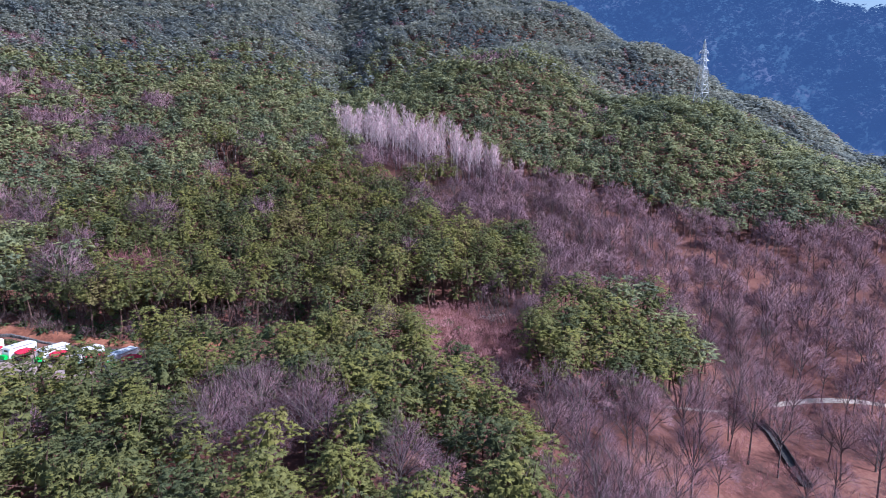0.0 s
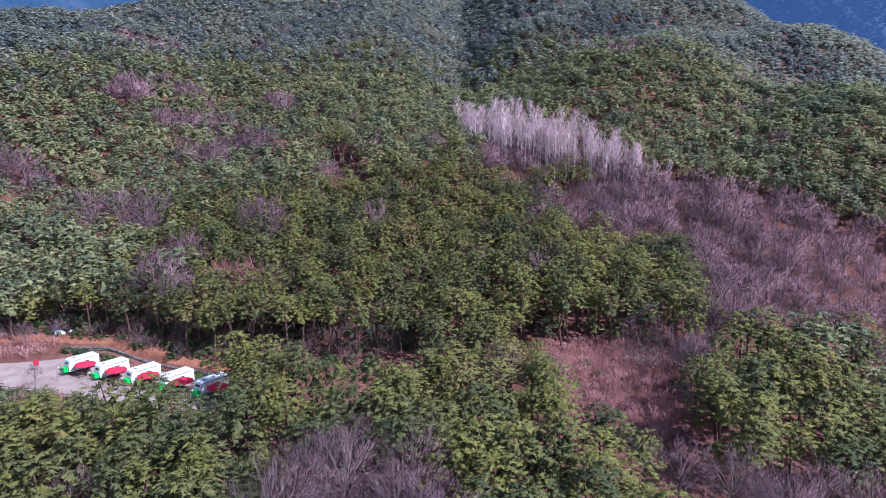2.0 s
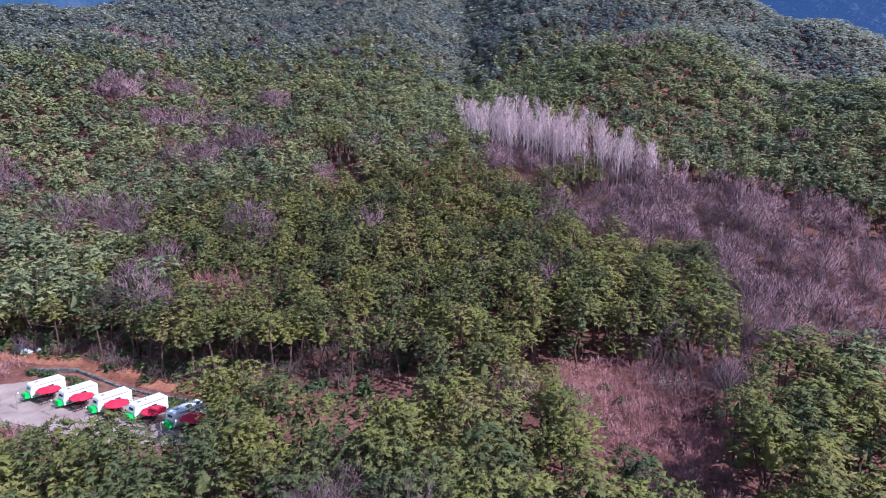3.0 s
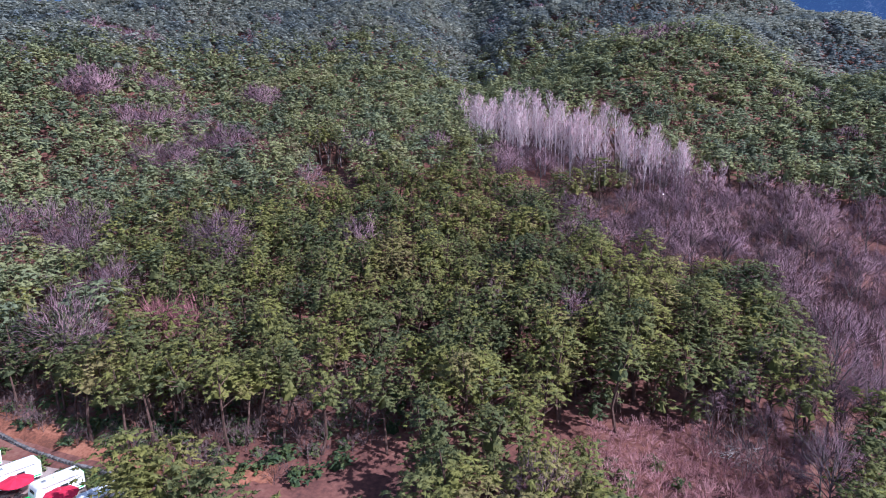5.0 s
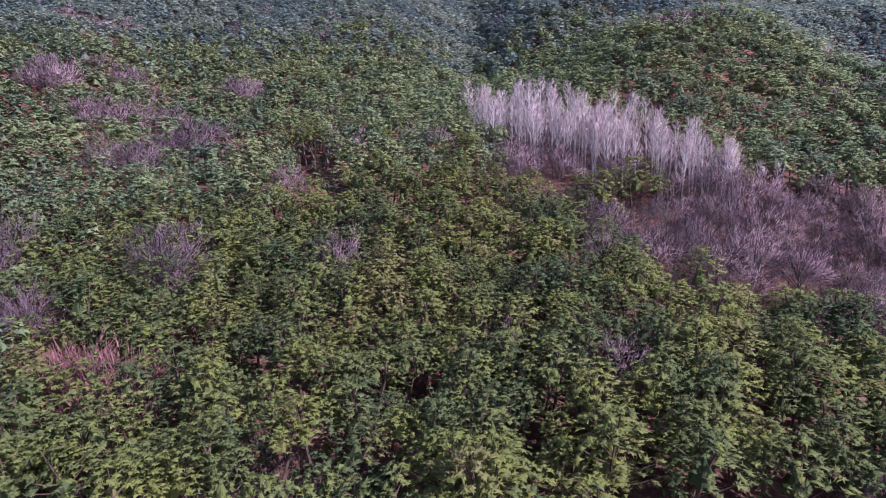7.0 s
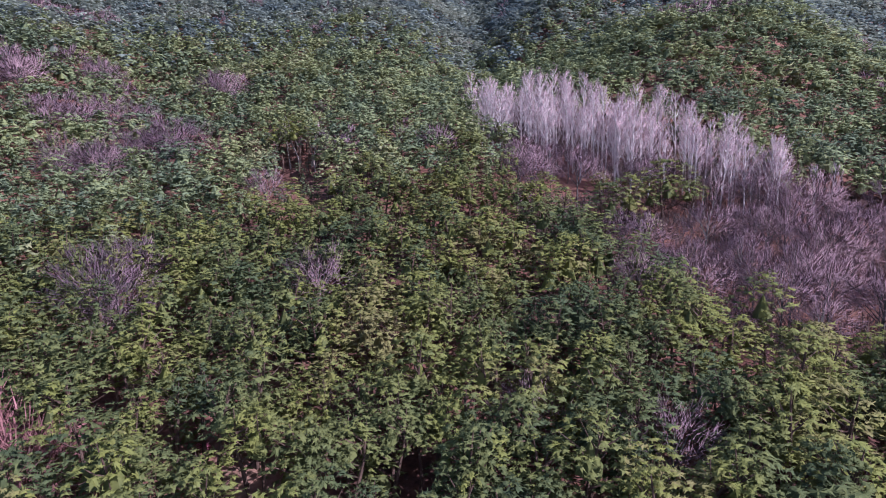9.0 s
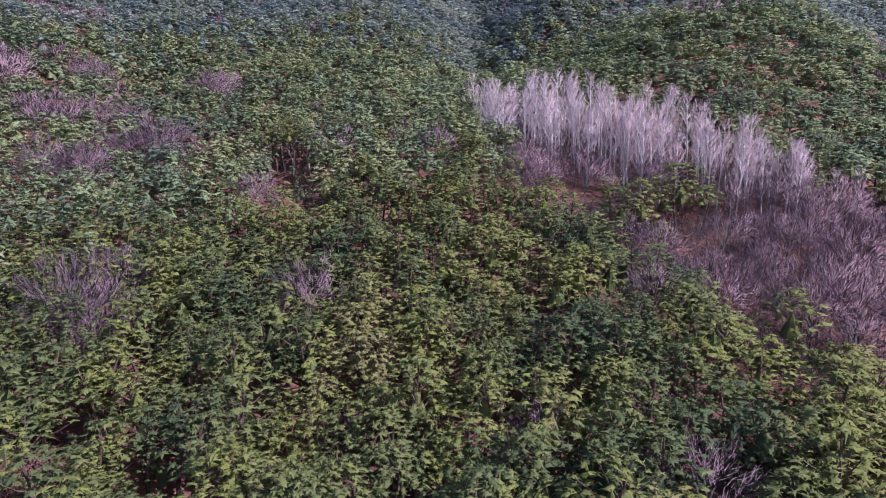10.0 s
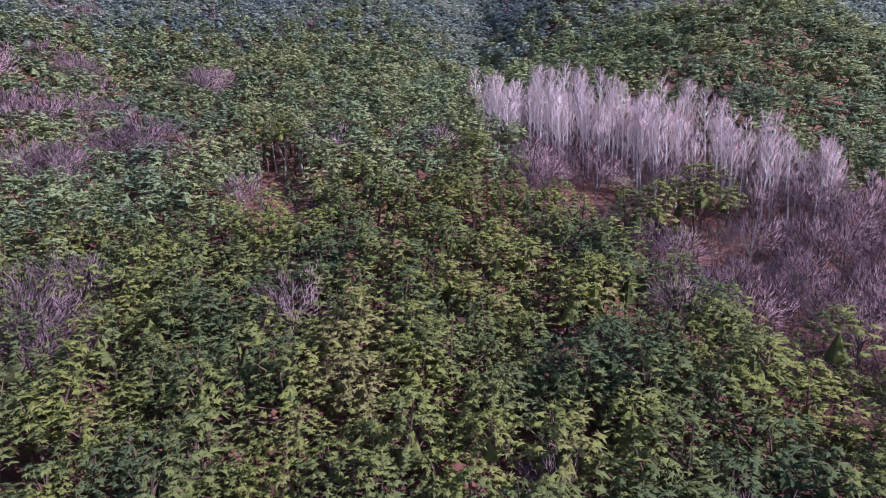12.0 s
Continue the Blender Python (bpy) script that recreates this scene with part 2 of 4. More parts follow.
# ---- bare broadleaved trees ----
def bare_tree(rng, high, spread_out, limbs, boughs, twigs, twig_len, twig_w, sides=5, first=0.22, trunk=0.15, deep=0.36, middle=0.58):
    """Trunk and rising limbs, and the fine twigs that fan out into a domed crown, as two arrays of triangles."""
    lean = rng.normal(0, 0.03 * high, 2)
    fork = np.array((lean[0] * 0.6, lean[1] * 0.6, high * (first + 0.12)))
    wood = [tube([(0, 0, -0.5), fork * (0.5, 0.5, 0.6), fork, (lean[0], lean[1], high * 0.86)], [trunk, trunk * 0.8, trunk * 0.7, 0.02], sides)]
    starts, ways = [], []
    heart = np.array((lean[0] * 0.7, lean[1] * 0.7, high * (first + 0.02)))
    lump = rng.uniform(0, 6.28, 2)
    for i in range(limbs):
        az = i * 2.39996 + rng.uniform(-0.35, 0.35)
        rise = (i + 0.5) / limbs
        el = 0.12 + 1.25 * rise + rng.uniform(-0.12, 0.12)
        reach = rng.uniform(0.86, 1.08) * (1 + 0.14 * np.sin(2 * az + lump[0]))
        e = np.array((lean[0] + spread_out * reach * np.cos(az) * np.cos(el), lean[1] + spread_out * reach * np.sin(az) * np.cos(el), high * (middle + deep * reach * np.sin(el))))
        a = fork + (lean[0] * 0.3 * rise, lean[1] * 0.3 * rise, high * 0.22 * rise)
        m = a + (e - a) * 0.5 + np.array((0, 0, 0.06 * high * (1 - rise)))
        wood.append(tube([a, m, e], [trunk * 0.45, trunk * 0.28, 0.015], 3))
        for j in range(boughs):
            f = 0.4 + 0.5 * (j + rng.random()) / boughs
            p = (1 - f) ** 2 * a + 2 * f * (1 - f) * m + f * f * e
            d = unit(unit(e - a) + rng.normal(0, 0.42, 3) + (0, 0, 0.25))
            q = p + d * np.linalg.norm(e - a) * rng.uniform(0.22, 0.40)
            wood.append(tube([p, q], [trunk * 0.17, 0.012], 3))
            starts += [p + (q - p) * 0.35, p + (q - p) * 0.7, e - (e - m) * 0.2]
            ways += [d, d, unit(e - m)]
    starts, ways = np.array(starts), np.array(ways)
    pick = rng.integers(0, len(starts), twigs)
    start = starts[pick] + rng.normal(0, 0.07 * spread_out, (twigs, 3))
    way = unit(0.6 * ways[pick] + unit(start - heart) + rng.normal(0, 0.45, (twigs, 3)) + (0, 0, 0.15))
    # the outermost twigs round the crown off into a dome
    k = twigs * 55 // 100
    out = unit(rng.normal(size=(k, 3)) * (1, 1, 0.8))
    out[:, 2] = np.abs(out[:, 2]) - 0.25
    swell = 1 + 0.14 * np.sin(3 * np.arctan2(out[:, 1], out[:, 0]) + lump[0]) + 0.10 * np.sin(5 * np.arctan2(out[:, 1], out[:, 0]) + 4 * out[:, 2] + lump[1])
    start[:k] = np.array((lean[0], lean[1], high * middle)) + out * (swell * rng.uniform(0.66, 0.98, k))[:, None] * (spread_out, spread_out, high * deep)
    way[:k] = unit(out * (1, 1, 1.2) + rng.normal(0, 0.42, (k, 3)) + (0, 0, 0.25))
    fine = slivers(rng, start, way, twig_len * rng.uniform(0.6, 1.35, twigs), twig_w * rng.uniform(0.7, 1.3, twigs))
    face = unit(unit((start - (lean[0], lean[1], high * (middle - 0.12))) * (1, 1, 1.1)) + rng.normal(0, 0.18, start.shape))
    return np.concatenate(wood), np.concatenate([fine, face[:, None]], 1)


def tall_tree(rng, high, spread_out, limbs, twigs, twig_len, twig_w, sides=5, first=0.34, trunk=0.16):
    """Tall, narrow tree: a straight stem with steep, forked limbs that sweep up into a plume of twigs."""
    lean = rng.normal(0, 0.025 * high, 2)
    stem = lambda f: np.array((lean[0] * f, lean[1] * f, high * f))
    wood = [tube([(0, 0, -0.5), stem(0.4), stem(0.75), stem(0.97)], [trunk, trunk * 0.75, trunk * 0.42, 0.02], sides)]
    starts, ways = [], []
    for i in range(limbs):
        f = first + (0.88 - first) * i / (limbs - 1)
        az = i * 2.39996 + rng.uniform(-0.5, 0.5)
        reach = spread_out * (1.0 - 0.62 * (f - first) / (0.9 - first)) * rng.uniform(0.6, 1.1)
        a = stem(f)
        e = a + np.array((np.cos(az) * reach, np.sin(az) * reach, reach * rng.uniform(1.3, 2.1)))
        e[2] = min(e[2], high * 1.0)
        m = a + (e - a) * 0.5 + np.array((np.cos(az), np.sin(az), -0.4)) * 0.14 * reach
        wood.append(tube([a, m, e], [trunk * 0.34, trunk * 0.22, 0.015], 3))
        for j in range(4):
            g = rng.uniform(0.3, 0.95)
            p = (1 - g) ** 2 * a + 2 * g * (1 - g) * m + g * g * e
            d = unit(unit(e - m) + rng.normal(0, 0.32, 3) + (0, 0, 0.35))
            q = p + d * reach * rng.uniform(0.35, 0.65)
            wood.append(tube([p, q], [trunk * 0.15, 0.012], 3))
            starts += [p, (p + q) / 2, q]
            ways += [d, d, d]
    starts, ways = np.array(starts), np.array(ways)
    pick = rng.integers(0, len(starts), twigs)
    start = starts[pick] + rng.normal(0, 0.05 * spread_out, (twigs, 3))
    way = unit(ways[pick] + rng.normal(0, 0.28, (twigs, 3)) + (0, 0, 0.45))
    fine = slivers(rng, start, way, twig_len * rng.uniform(0.5, 1.4, twigs), twig_w * rng.uniform(0.7, 1.3, twigs))
    face = unit(unit((start - (lean[0] * 0.6, lean[1] * 0.6, 0)) * (1, 1, 0)) + (0, 0, 0.45) + rng.normal(0, 0.3, start.shape))
    return np.concatenate(wood), np.concatenate([fine, face[:, None]], 1)


# ---- the lie of the land ----
def soft_plus(v, w):
    return w * np.logaddexp(0.0, v / w)


def ridge(x, y, crest, fall, blunt):
    """Height of a ridge along the crest's points (x, y, z), falling away to both sides."""
    best = np.full(np.shape(x), -1e9)
    for (ax, ay, az), (bx, by, bz) in zip(crest[:-1], crest[1:]):
        dx, dy = bx - ax, by - ay
        s = np.clip(((x - ax) * dx + (y - ay) * dy) / (dx * dx + dy * dy), 0, 1)
        d = np.hypot(x - ax - s * dx, y - ay - s * dy)
        best = np.maximum(best, az + s * (bz - az) - fall * (np.sqrt(d * d + blunt * blunt) - blunt))
    return best


RIDGE_WEST = [(-520, 150, 86), (-420, 250, 101), (-330, 300, 102), (-290, 350, 118), (-220, 560, 180), (-150, 900, 285)]
RIDGE_EAST = [(60, 800, 250), (84, 543, 150), (146, 425, 75), (174, 415, 61), (218, 394, 42), (250, 374, 30), (340, 330, 12), (480, 300, 4)]
RIDGE_TOWER = [(50, 325, 76), (85, 305, 63.5), (118, 286, 47), (160, 262, 32), (205, 240, 19)]
CAMP_Z = 8.0


def land(x, y):
    x, y = np.asarray(x, float), np.asarray(y, float)
    yy = 950 - soft_plus(950 - y, 60)
    rise = 0.20 * soft_plus(yy - 95, 12) + 0.20 * soft_plus(yy - 185, 15)
    z = 6 + rise / (1 + np.exp(np.clip((x - 165) / 45, -30, 30))) / (1 + np.exp(np.clip((-390 - x) / 40, -30, 30)))
    z = z - 11 / (1 + np.exp(np.clip((38 + 0.15 * (y - 110) - x) / 12, -30, 30)))
    for crest, fall, blunt in ((RIDGE_WEST, 0.45, 35), (RIDGE_EAST, 0.55, 20), (RIDGE_TOWER, 0.4, 10)):
        z = 5 * np.logaddexp(z / 5, ridge(x, y, crest, fall, blunt) / 5)
    off = x + 45 + (y - 250) * 0.16
    z = z - 24 * np.exp(-np.abs(off / 26) ** 1.6) / (1 + np.exp(np.clip((285 - y) / 22, -30, 30)))
    z = z + 1.0 * np.sin(x / 31 + 1.3) * np.sin(y / 37) + 0.5 * np.sin(x / 13 + y / 17)
    fold = 1 / (1 + np.exp(np.clip((255 - y) / 14, -30, 30))) / (1 + np.exp(np.clip((-35 - x) / 12, -30, 30)))
    z = z + 5.2 * fold * np.sin((0.62 * x - 0.46 * y) / 11 + 0.8 * np.sin(y / 45))
    z = z + 2.2 * (1 - fold) / (1 + np.exp(np.clip((230 - y) / 18, -30, 30))) * np.sin((0.8 * x + 0.25 * y) / 17)
    # the levelled camp site
    flat = 1 / (1 + np.exp(np.clip((np.hypot((x + 66) / 1.6, y - 97) - 13) / 1.5, -30, 30)))
    return z * (1 - flat) + CAMP_Z * flat


# ---- plan of the woods ----
def inside(poly, x, y):
    hit = np.zeros(np.shape(x), bool)
    for (ax, ay), (bx, by) in zip(poly, poly[1:] + poly[:1]):
        hit ^= ((ay > y) != (by > y)) & (x < (bx - ax) * (y - ay) / ((by - ay) or 1e-9) + ax)
    return hit


BARE_WOOD = [(-26, 196), (-8, 179), (0, 164), (11, 161), (24, 153), (23, 132), (13, 107), (-3, 102), (-2, 92), (7, 84), (12, 65), (10, 15), (230, 15), (230, 175), (124, 172), (80, 168), (74, 175), (55, 196), (36, 203), (12, 206), (-14, 214), (-30, 226)]
PINE_ISLAND = [(15, 102), (20, 116), (29, 123), (48, 134), (48, 116), (49, 103), (37, 89), (24, 84), (14, 86)]
CLEARING = [(-5, 119), (5, 121), (15, 119), (15, 108), (10, 97), (-4, 99)]
GROVE = [(-45, 252), (-35, 230), (-25, 220), (-14, 214), (-5, 209), (9, 203), (16, 199.5), (20, 204), (17, 211), (8, 219), (-8, 228), (-29, 244)]
CAMP = [(-125, 95), (-118, 107), (-104, 109), (-92, 116), (-76, 115), (-66, 113), (-56, 112), (-48, 116), (-38, 124), (-30, 124), (-25, 116), (-22.5, 101), (-24, 90.5), (-33, 91.5), (-39, 95.5), (-45, 98.5), (-50, 96), (-53, 92), (-62, 91), (-75, 92), (-92, 95)]
# tall pines at the foot of the slope, with clear stems: x, y
EDGE_PINES = [(-101, 113), (-95, 115.5), (-89, 114.2), (-83, 115.5), (-80, 113), (-74, 114), (-70, 112.4), (-65, 113), (-60, 111.4), (-56, 113), (-52, 112), (-50, 115), (-45, 114), (-43, 118), (-39, 119.5), (-36, 122),
              (-33, 120), (-47, 110.5), (-41, 112.5), (-34, 116), (-85, 221.5), (-82, 223), (-79.5, 222), (-77, 223.5), (-75, 221), (-81, 226), (-66, 110.6), (-61, 109.4), (-57, 110.4), (-36, 112), (-40.5, 115.5), (-45.5, 112), (-28.5, 113.5), (-26, 116), (-58.5, 112.8), (-72, 115.8), (-62, 114.5), (-54, 115.5), (-47, 117.5), (-92, 118)]
YOUNG = [(-130, 78), (-130, 97), (-92, 97), (-47, 94), (-42, 84), (-52, 82)]
# bare groups among the pines: x, y, half width, half depth
BARE_SPOTS = [(-142, 224, 9, 8), (-132, 230, 6, 5), (-114, 216, 8, 6), (-119, 199, 7, 4), (-158, 250, 9, 4), (-122, 259, 8, 4), (-170, 233, 9, 7), (-78, 163, 5, 4), (-70, 151, 4, 3), (-85, 135, 7, 4),
              (-73, 118, 4, 3), (-111, 153, 13, 4), (-156, 168, 12, 7), (-20, 67, 8, 8), (-3, 57, 5, 4), (23, 314, 14, 6), (95, 330, 22, 8), (150, 330, 30, 9), (-210, 300, 18, 9)]
RED_SPOTS = [(-66, 130, 6, 3), (-101, 219, 4, 3), (-60, 124, 3, 2)]
GAP_FRONT = [(-85, 219), (-75, 219), (-57, 188), (-69, 188)]
GROVE_PINES = [(-10.5, 193, 1.25), (-7.5, 195, 1.35), (-5, 192.5, 0.75), (-1, 200, 1.4), (2.6, 201.5, 0.95), (-3.5, 202.5, 0.8), (4.5, 216, 0.8), (10.5, 216, 0.75), (-12, 207, 0.75), (-22, 202, 1.0), (-19, 196, 0.95), (-16, 190, 0.9)]
OPEN_SPOTS = [(-7, 114.5, 2.8, 4.2), (-80, 218.5, 3.8, 3.6), (-170, 338, 5, 6)]


def in_spots(spots, x, y):
    hit = np.zeros(np.shape(x), bool)
    for cx, cy, a, b in spots:
        hit |= ((x - cx) / a) ** 2 + ((y - cy) / b) ** 2 < 1
    return hit


def sow(rng, x0, x1, y0, y1, step):
    """Places about step apart, unevenly set."""
    gx, gy = np.meshgrid(np.arange(x0, x1, step), np.arange(y0, y1, step * 0.9))
    gx = gx + (np.arange(len(gx)) % 2)[:, None] * step / 2
    x, y = gx.ravel() + rng.normal(0, step * 0.3, gx.size), gy.ravel() + rng.normal(0, step * 0.3, gx.size)
    return x, y


def in_wedge(x, y, margin):
    """The stretch of hillside ahead of the flight."""
    return (x < 0.74 * y + 4 + margin) & (x > -1.1 * y + 16 - margin)


# ---- ground ----
def ground_sheet():
    gx = np.concatenate([-np.geomspace(3000, 320, 14), np.arange(-300, 300, 5.0), np.geomspace(300, 3000, 14)])
    gy = np.concatenate([-np.geomspace(3000, 60, 12), np.arange(-50, 420, 5.0), np.arange(420, 900, 20.0), np.geomspace(900, 3000, 8)])
    x, y = np.meshgrid(gx, gy)
    z = land(x, y)
    far = np.clip((np.hypot(x, y) - 1000) / 500, 0, 1)
    z = z * (1 - far) + 20 * far
    nx, ny = len(gx), len(gy)
    i = (np.arange(ny - 1)[:, None] * nx + np.arange(nx - 1)).ravel()
    me = bpy.data.meshes.new("ground")
    me.from_pydata(np.stack([x.ravel(), y.ravel(), z.ravel()], 1), [], np.stack([i, i + 1, i + nx + 1, i + nx], 1))
    me.materials.append(LITTER)
    me.shade_smooth()
    return tagged(new("ground", me), "reddish brown leaf litter on a wooded hillside", "ground", kind="structure")


ground_sheet()

# ---- the woods ----
rng = np.random.default_rng(7)
x, y = sow(rng, -330, 300, 25, 650, 4.0)
keep = in_wedge(x, y, 8) & ~inside(CAMP, x, y) & ~inside(GROVE, x, y) & ~in_spots(OPEN_SPOTS, x, y) & ~inside(CLEARING, x, y)
x, y = x[keep], y[keep]
wood = inside(BARE_WOOD, x, y) & ~inside(PINE_ISLAND, x, y)
spot, red = in_spots(BARE_SPOTS, x, y), in_spots(RED_SPOTS, x, y)
stray = rng.random(len(x))
is_pine = ~(wood & (stray > 0.02)) & ~spot & ~red & (stray > 0.012)
single = ~is_pine & ~wood & ~red & ~spot
z = land(x, y)
# the bare trees stand further apart
vx, vy = sow(rng, -330, 300, 25, 420, 5.3)
keep = in_wedge(vx, vy, 8) & ((inside(BARE_WOOD, vx, vy) & ~inside(PINE_ISLAND, vx, vy) & ~inside(CLEARING, vx, vy)) | in_spots(BARE_SPOTS, vx, vy)) & (rng.random(len(vx)) < np.where((vx > 22) & (vy < 105), 0.62, 0.92))
for px, py, _ in GROVE_PINES:
    keep &= np.hypot(vx - px, (vy - py + 3) / 1.6) > 3.6
bx, by = np.concatenate([vx[keep], x[single]]), np.concatenate([vy[keep], y[single]])
bz = land(bx, by)

# templates, from close to far
crowns_a = [pine_crown(np.random.default_rng(100 + k), 105, 7, 4, skirt_size=0.45, radius=2.65 + 0.12 * k, low=6.6 - 0.3 * k, high=9.2 + 0.12 * k) for k in range(6)]
crowns_b = [pine_crown(np.random.default_rng(200 + k), 56, 6, 3, low=6.6 - 0.3 * k, skirt_size=0.45)[0] for k in range(5)]
crowns_b2 = [pine_crown(np.random.default_rng(250 + k), 36, 5, 3, low=6.6 - 0.3 * k, skirt_size=0.5)[0] for k in range(5)]
trunks_b = [pine_trunk(np.random.default_rng(200 + k), pine_crown(np.random.default_rng(200 + k), 56, 6, 3, low=6.6 - 0.3 * k)[1][::7], 4) for k in range(5)]
crowns_c1 = [pine_crown(np.random.default_rng(350 + k), 26, 5, 2, low=6.6, round_crown=0.66, radius=3.0, skirt_size=0.6, jitter=0.16)[0] for k in range(5)]
crowns_c = [pine_crown(np.random.default_rng(300 + k), 21, 4, 1, low=6.6, round_crown=0.72, radius=3.1, skirt_size=0.7, jitter=0.13)[0] for k in range(5)]
crowns_d = [pine_crown(np.random.default_rng(400 + k), 17, 4, 0, low=6.6, radius=3.15, round_crown=0.8, skirt_size=0.85, jitter=0.1)[0] for k in range(5)]
crowns_e = [pine_crown(np.random.default_rng(450 + k), 8, 4, 0, low=6.5, radius=3.2, round_crown=0.85, skirt_size=0.9, jitter=0.1)[0] for k in range(5)]


def pine_size(rng, x, y):
    """Young pines stand in front of the camp, grown ones elsewhere."""
    size = np.where(inside(YOUNG, x, y), rng.uniform(0.22, 0.40, len(x)), rng.uniform(0.80, 1.24, len(x)))
    return np.where(inside(GAP_FRONT, x, y), rng.uniform(0.35, 0.5, len(x)), size)


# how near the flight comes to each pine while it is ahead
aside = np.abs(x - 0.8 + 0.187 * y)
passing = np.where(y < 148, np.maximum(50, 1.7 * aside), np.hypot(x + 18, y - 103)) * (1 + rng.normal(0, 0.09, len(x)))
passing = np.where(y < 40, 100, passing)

# the pines that the camera passes nearest, one by one
near = is_pine & (passing < 64) & (y > 108)
order = np.flatnonzero(near)
models = []
for k, (tri, mid) in enumerate(crowns_a):
    models.append((soup("pine_crown", tri, NEEDLES), soup("pine_trunk", pine_trunk(np.random.default_rng(100 + k), mid), PINE_BARK)))
for i in order:
    tree = new("pine_tree")
    crown_mesh, trunk_mesh = models[rng.integers(len(models))]
    part("trunk", trunk_mesh, None, tree), part("crown", crown_mesh, None, tree)
    s = float(pine_size(rng, x[i:i + 1], y[i:i + 1])[0])
    tree.matrix_basis = pose(x[i], y[i], z[i], rng.normal(0, 2), rng.normal(0, 2), rng.uniform(0, 360)) @ Matrix.Diagonal((s, s, s * rng.uniform(0.9, 1.1), 1))
    tagged(tree, "red pine with flat tufts of green needles, in close forest", "pine tree", "pines on the hillside")

rest = is_pine & ~near
# needle colour changes with distance to stand for haze, not another pine
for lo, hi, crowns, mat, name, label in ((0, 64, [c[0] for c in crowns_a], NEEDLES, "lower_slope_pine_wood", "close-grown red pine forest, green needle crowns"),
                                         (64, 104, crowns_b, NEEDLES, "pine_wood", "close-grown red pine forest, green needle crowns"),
                                         (104, 150, crowns_b2, NEEDLES_MID_HAZE, "slope_pine_wood", "red pine forest on the slope, green needle crowns"),
                                         (150, 195, crowns_c1, NEEDLES_MID_HAZE, "hillside_pine_wood", "dense green pine forest on the rising hillside"),
                                         (195, 250, crowns_c, NEEDLES_MID_HAZE, "high_pine_wood", "dense green pine forest on the rising hillside"),
                                         (250, 350, crowns_d, NEEDLES_FAR_HAZE, "upper_pine_wood", "distant green pine forest on the upper slopes"),
                                         (350, 1e9, crowns_e, NEEDLES_FAR_HAZE, "ridge_pine_wood", "distant green pine forest on the upper slopes")):
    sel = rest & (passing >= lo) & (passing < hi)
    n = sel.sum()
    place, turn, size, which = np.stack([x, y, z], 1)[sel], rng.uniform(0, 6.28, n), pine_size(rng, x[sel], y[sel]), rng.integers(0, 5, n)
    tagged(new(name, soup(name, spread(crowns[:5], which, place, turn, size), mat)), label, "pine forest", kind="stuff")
    if hi <= 150:
        edge = np.ones(n, bool) if hi <= 104 else (place[:, 1] < 150) | (place[:, 0] > -15)
        tagged(new(name + "_trunks", soup(name, spread(trunks_b, which[edge], place[edge], turn[edge], size[edge]), PINE_BARK)), "slender reddish pine trunks at the forest's edge", "tree trunks", kind="stuff")

# the wood goes on beside and behind the start
ox, oy = sow(rng, -115, 105, -60, 75, 4.3)
keep = ~in_wedge(ox, oy, 8) & ~inside(CAMP, ox, oy)
ox, oy = ox[keep], oy[keep]
green = ox < 8 + 0.1 * oy
o = np.stack([ox, oy, land(ox, oy)], 1)
n = green.sum()
tagged(new("lower_pine_wood", soup("lower_pine_wood", spread(crowns_d, rng.integers(0, 5, n), o[green], rng.uniform(0, 6.28, n), pine_size(rng, ox[green], oy[green])), NEEDLES)),
       "green pine forest on the lower slope", "pine forest", kind="stuff")

# trunks that show in the gap
sel = rest & (np.hypot(x + 80, y - 224) < 13)
n = sel.sum()
tagged(new("gap_trunks", soup("gap_trunks", spread(trunks_b, rng.integers(0, 5, n), np.stack([x, y, z], 1)[sel], rng.uniform(0, 6.28, n), rng.uniform(0.85, 1.1, n)), PINE_BARK)),
       "pale pine trunks in a gap of the forest", "tree trunks", kind="stuff")

# bare woods
bare_a = [bare_tree(np.random.default_rng(500 + k), 9.0, 3.4, 13, 5, 2600, 0.66, 0.018, trunk=0.12) for k in range(5)]
bare_b = [bare_tree(np.random.default_rng(600 + k), 8.8, 3.4, 9, 3, 1350, 0.66, 0.042, sides=4, trunk=0.12) for k in range(5)]
bare_c = [bare_tree(np.random.default_rng(650 + k), 8.6, 3.5, 6, 1, 560, 0.90, 0.088, sides=3, trunk=0.13) for k in range(4)]
near_b = (by > 45) & (by < 125) & (bx > -32) & (bx < 62)
bare_models = [(soup("bare_crown", fine, TWIGS), soup("bare_trunk", wd, GREY_BARK)) for wd, fine in bare_a]
for i in np.flatnonzero(near_b):
    tree = new("bare_tree")
    crown_mesh, trunk_mesh = bare_models[rng.integers(len(bare_models))]
    part("trunk", trunk_mesh, None, tree), part("crown", crown_mesh, None, tree)
    s = rng.uniform(0.35, 0.5) if -8 < bx[i] < 16 and 84 < by[i] < 100 else rng.uniform(0.8, 1.35)
    tree.matrix_basis = pose(bx[i], by[i], bz[i], rng.normal(0, 2), rng.normal(0, 2), rng.uniform(0, 360)) @ Matrix.Diagonal((s, s, s * rng.uniform(0.9, 1.1), 1))
    tagged(tree, "leafless broadleaved tree with purplish grey twigs", "bare tree", "bare trees in the valley")
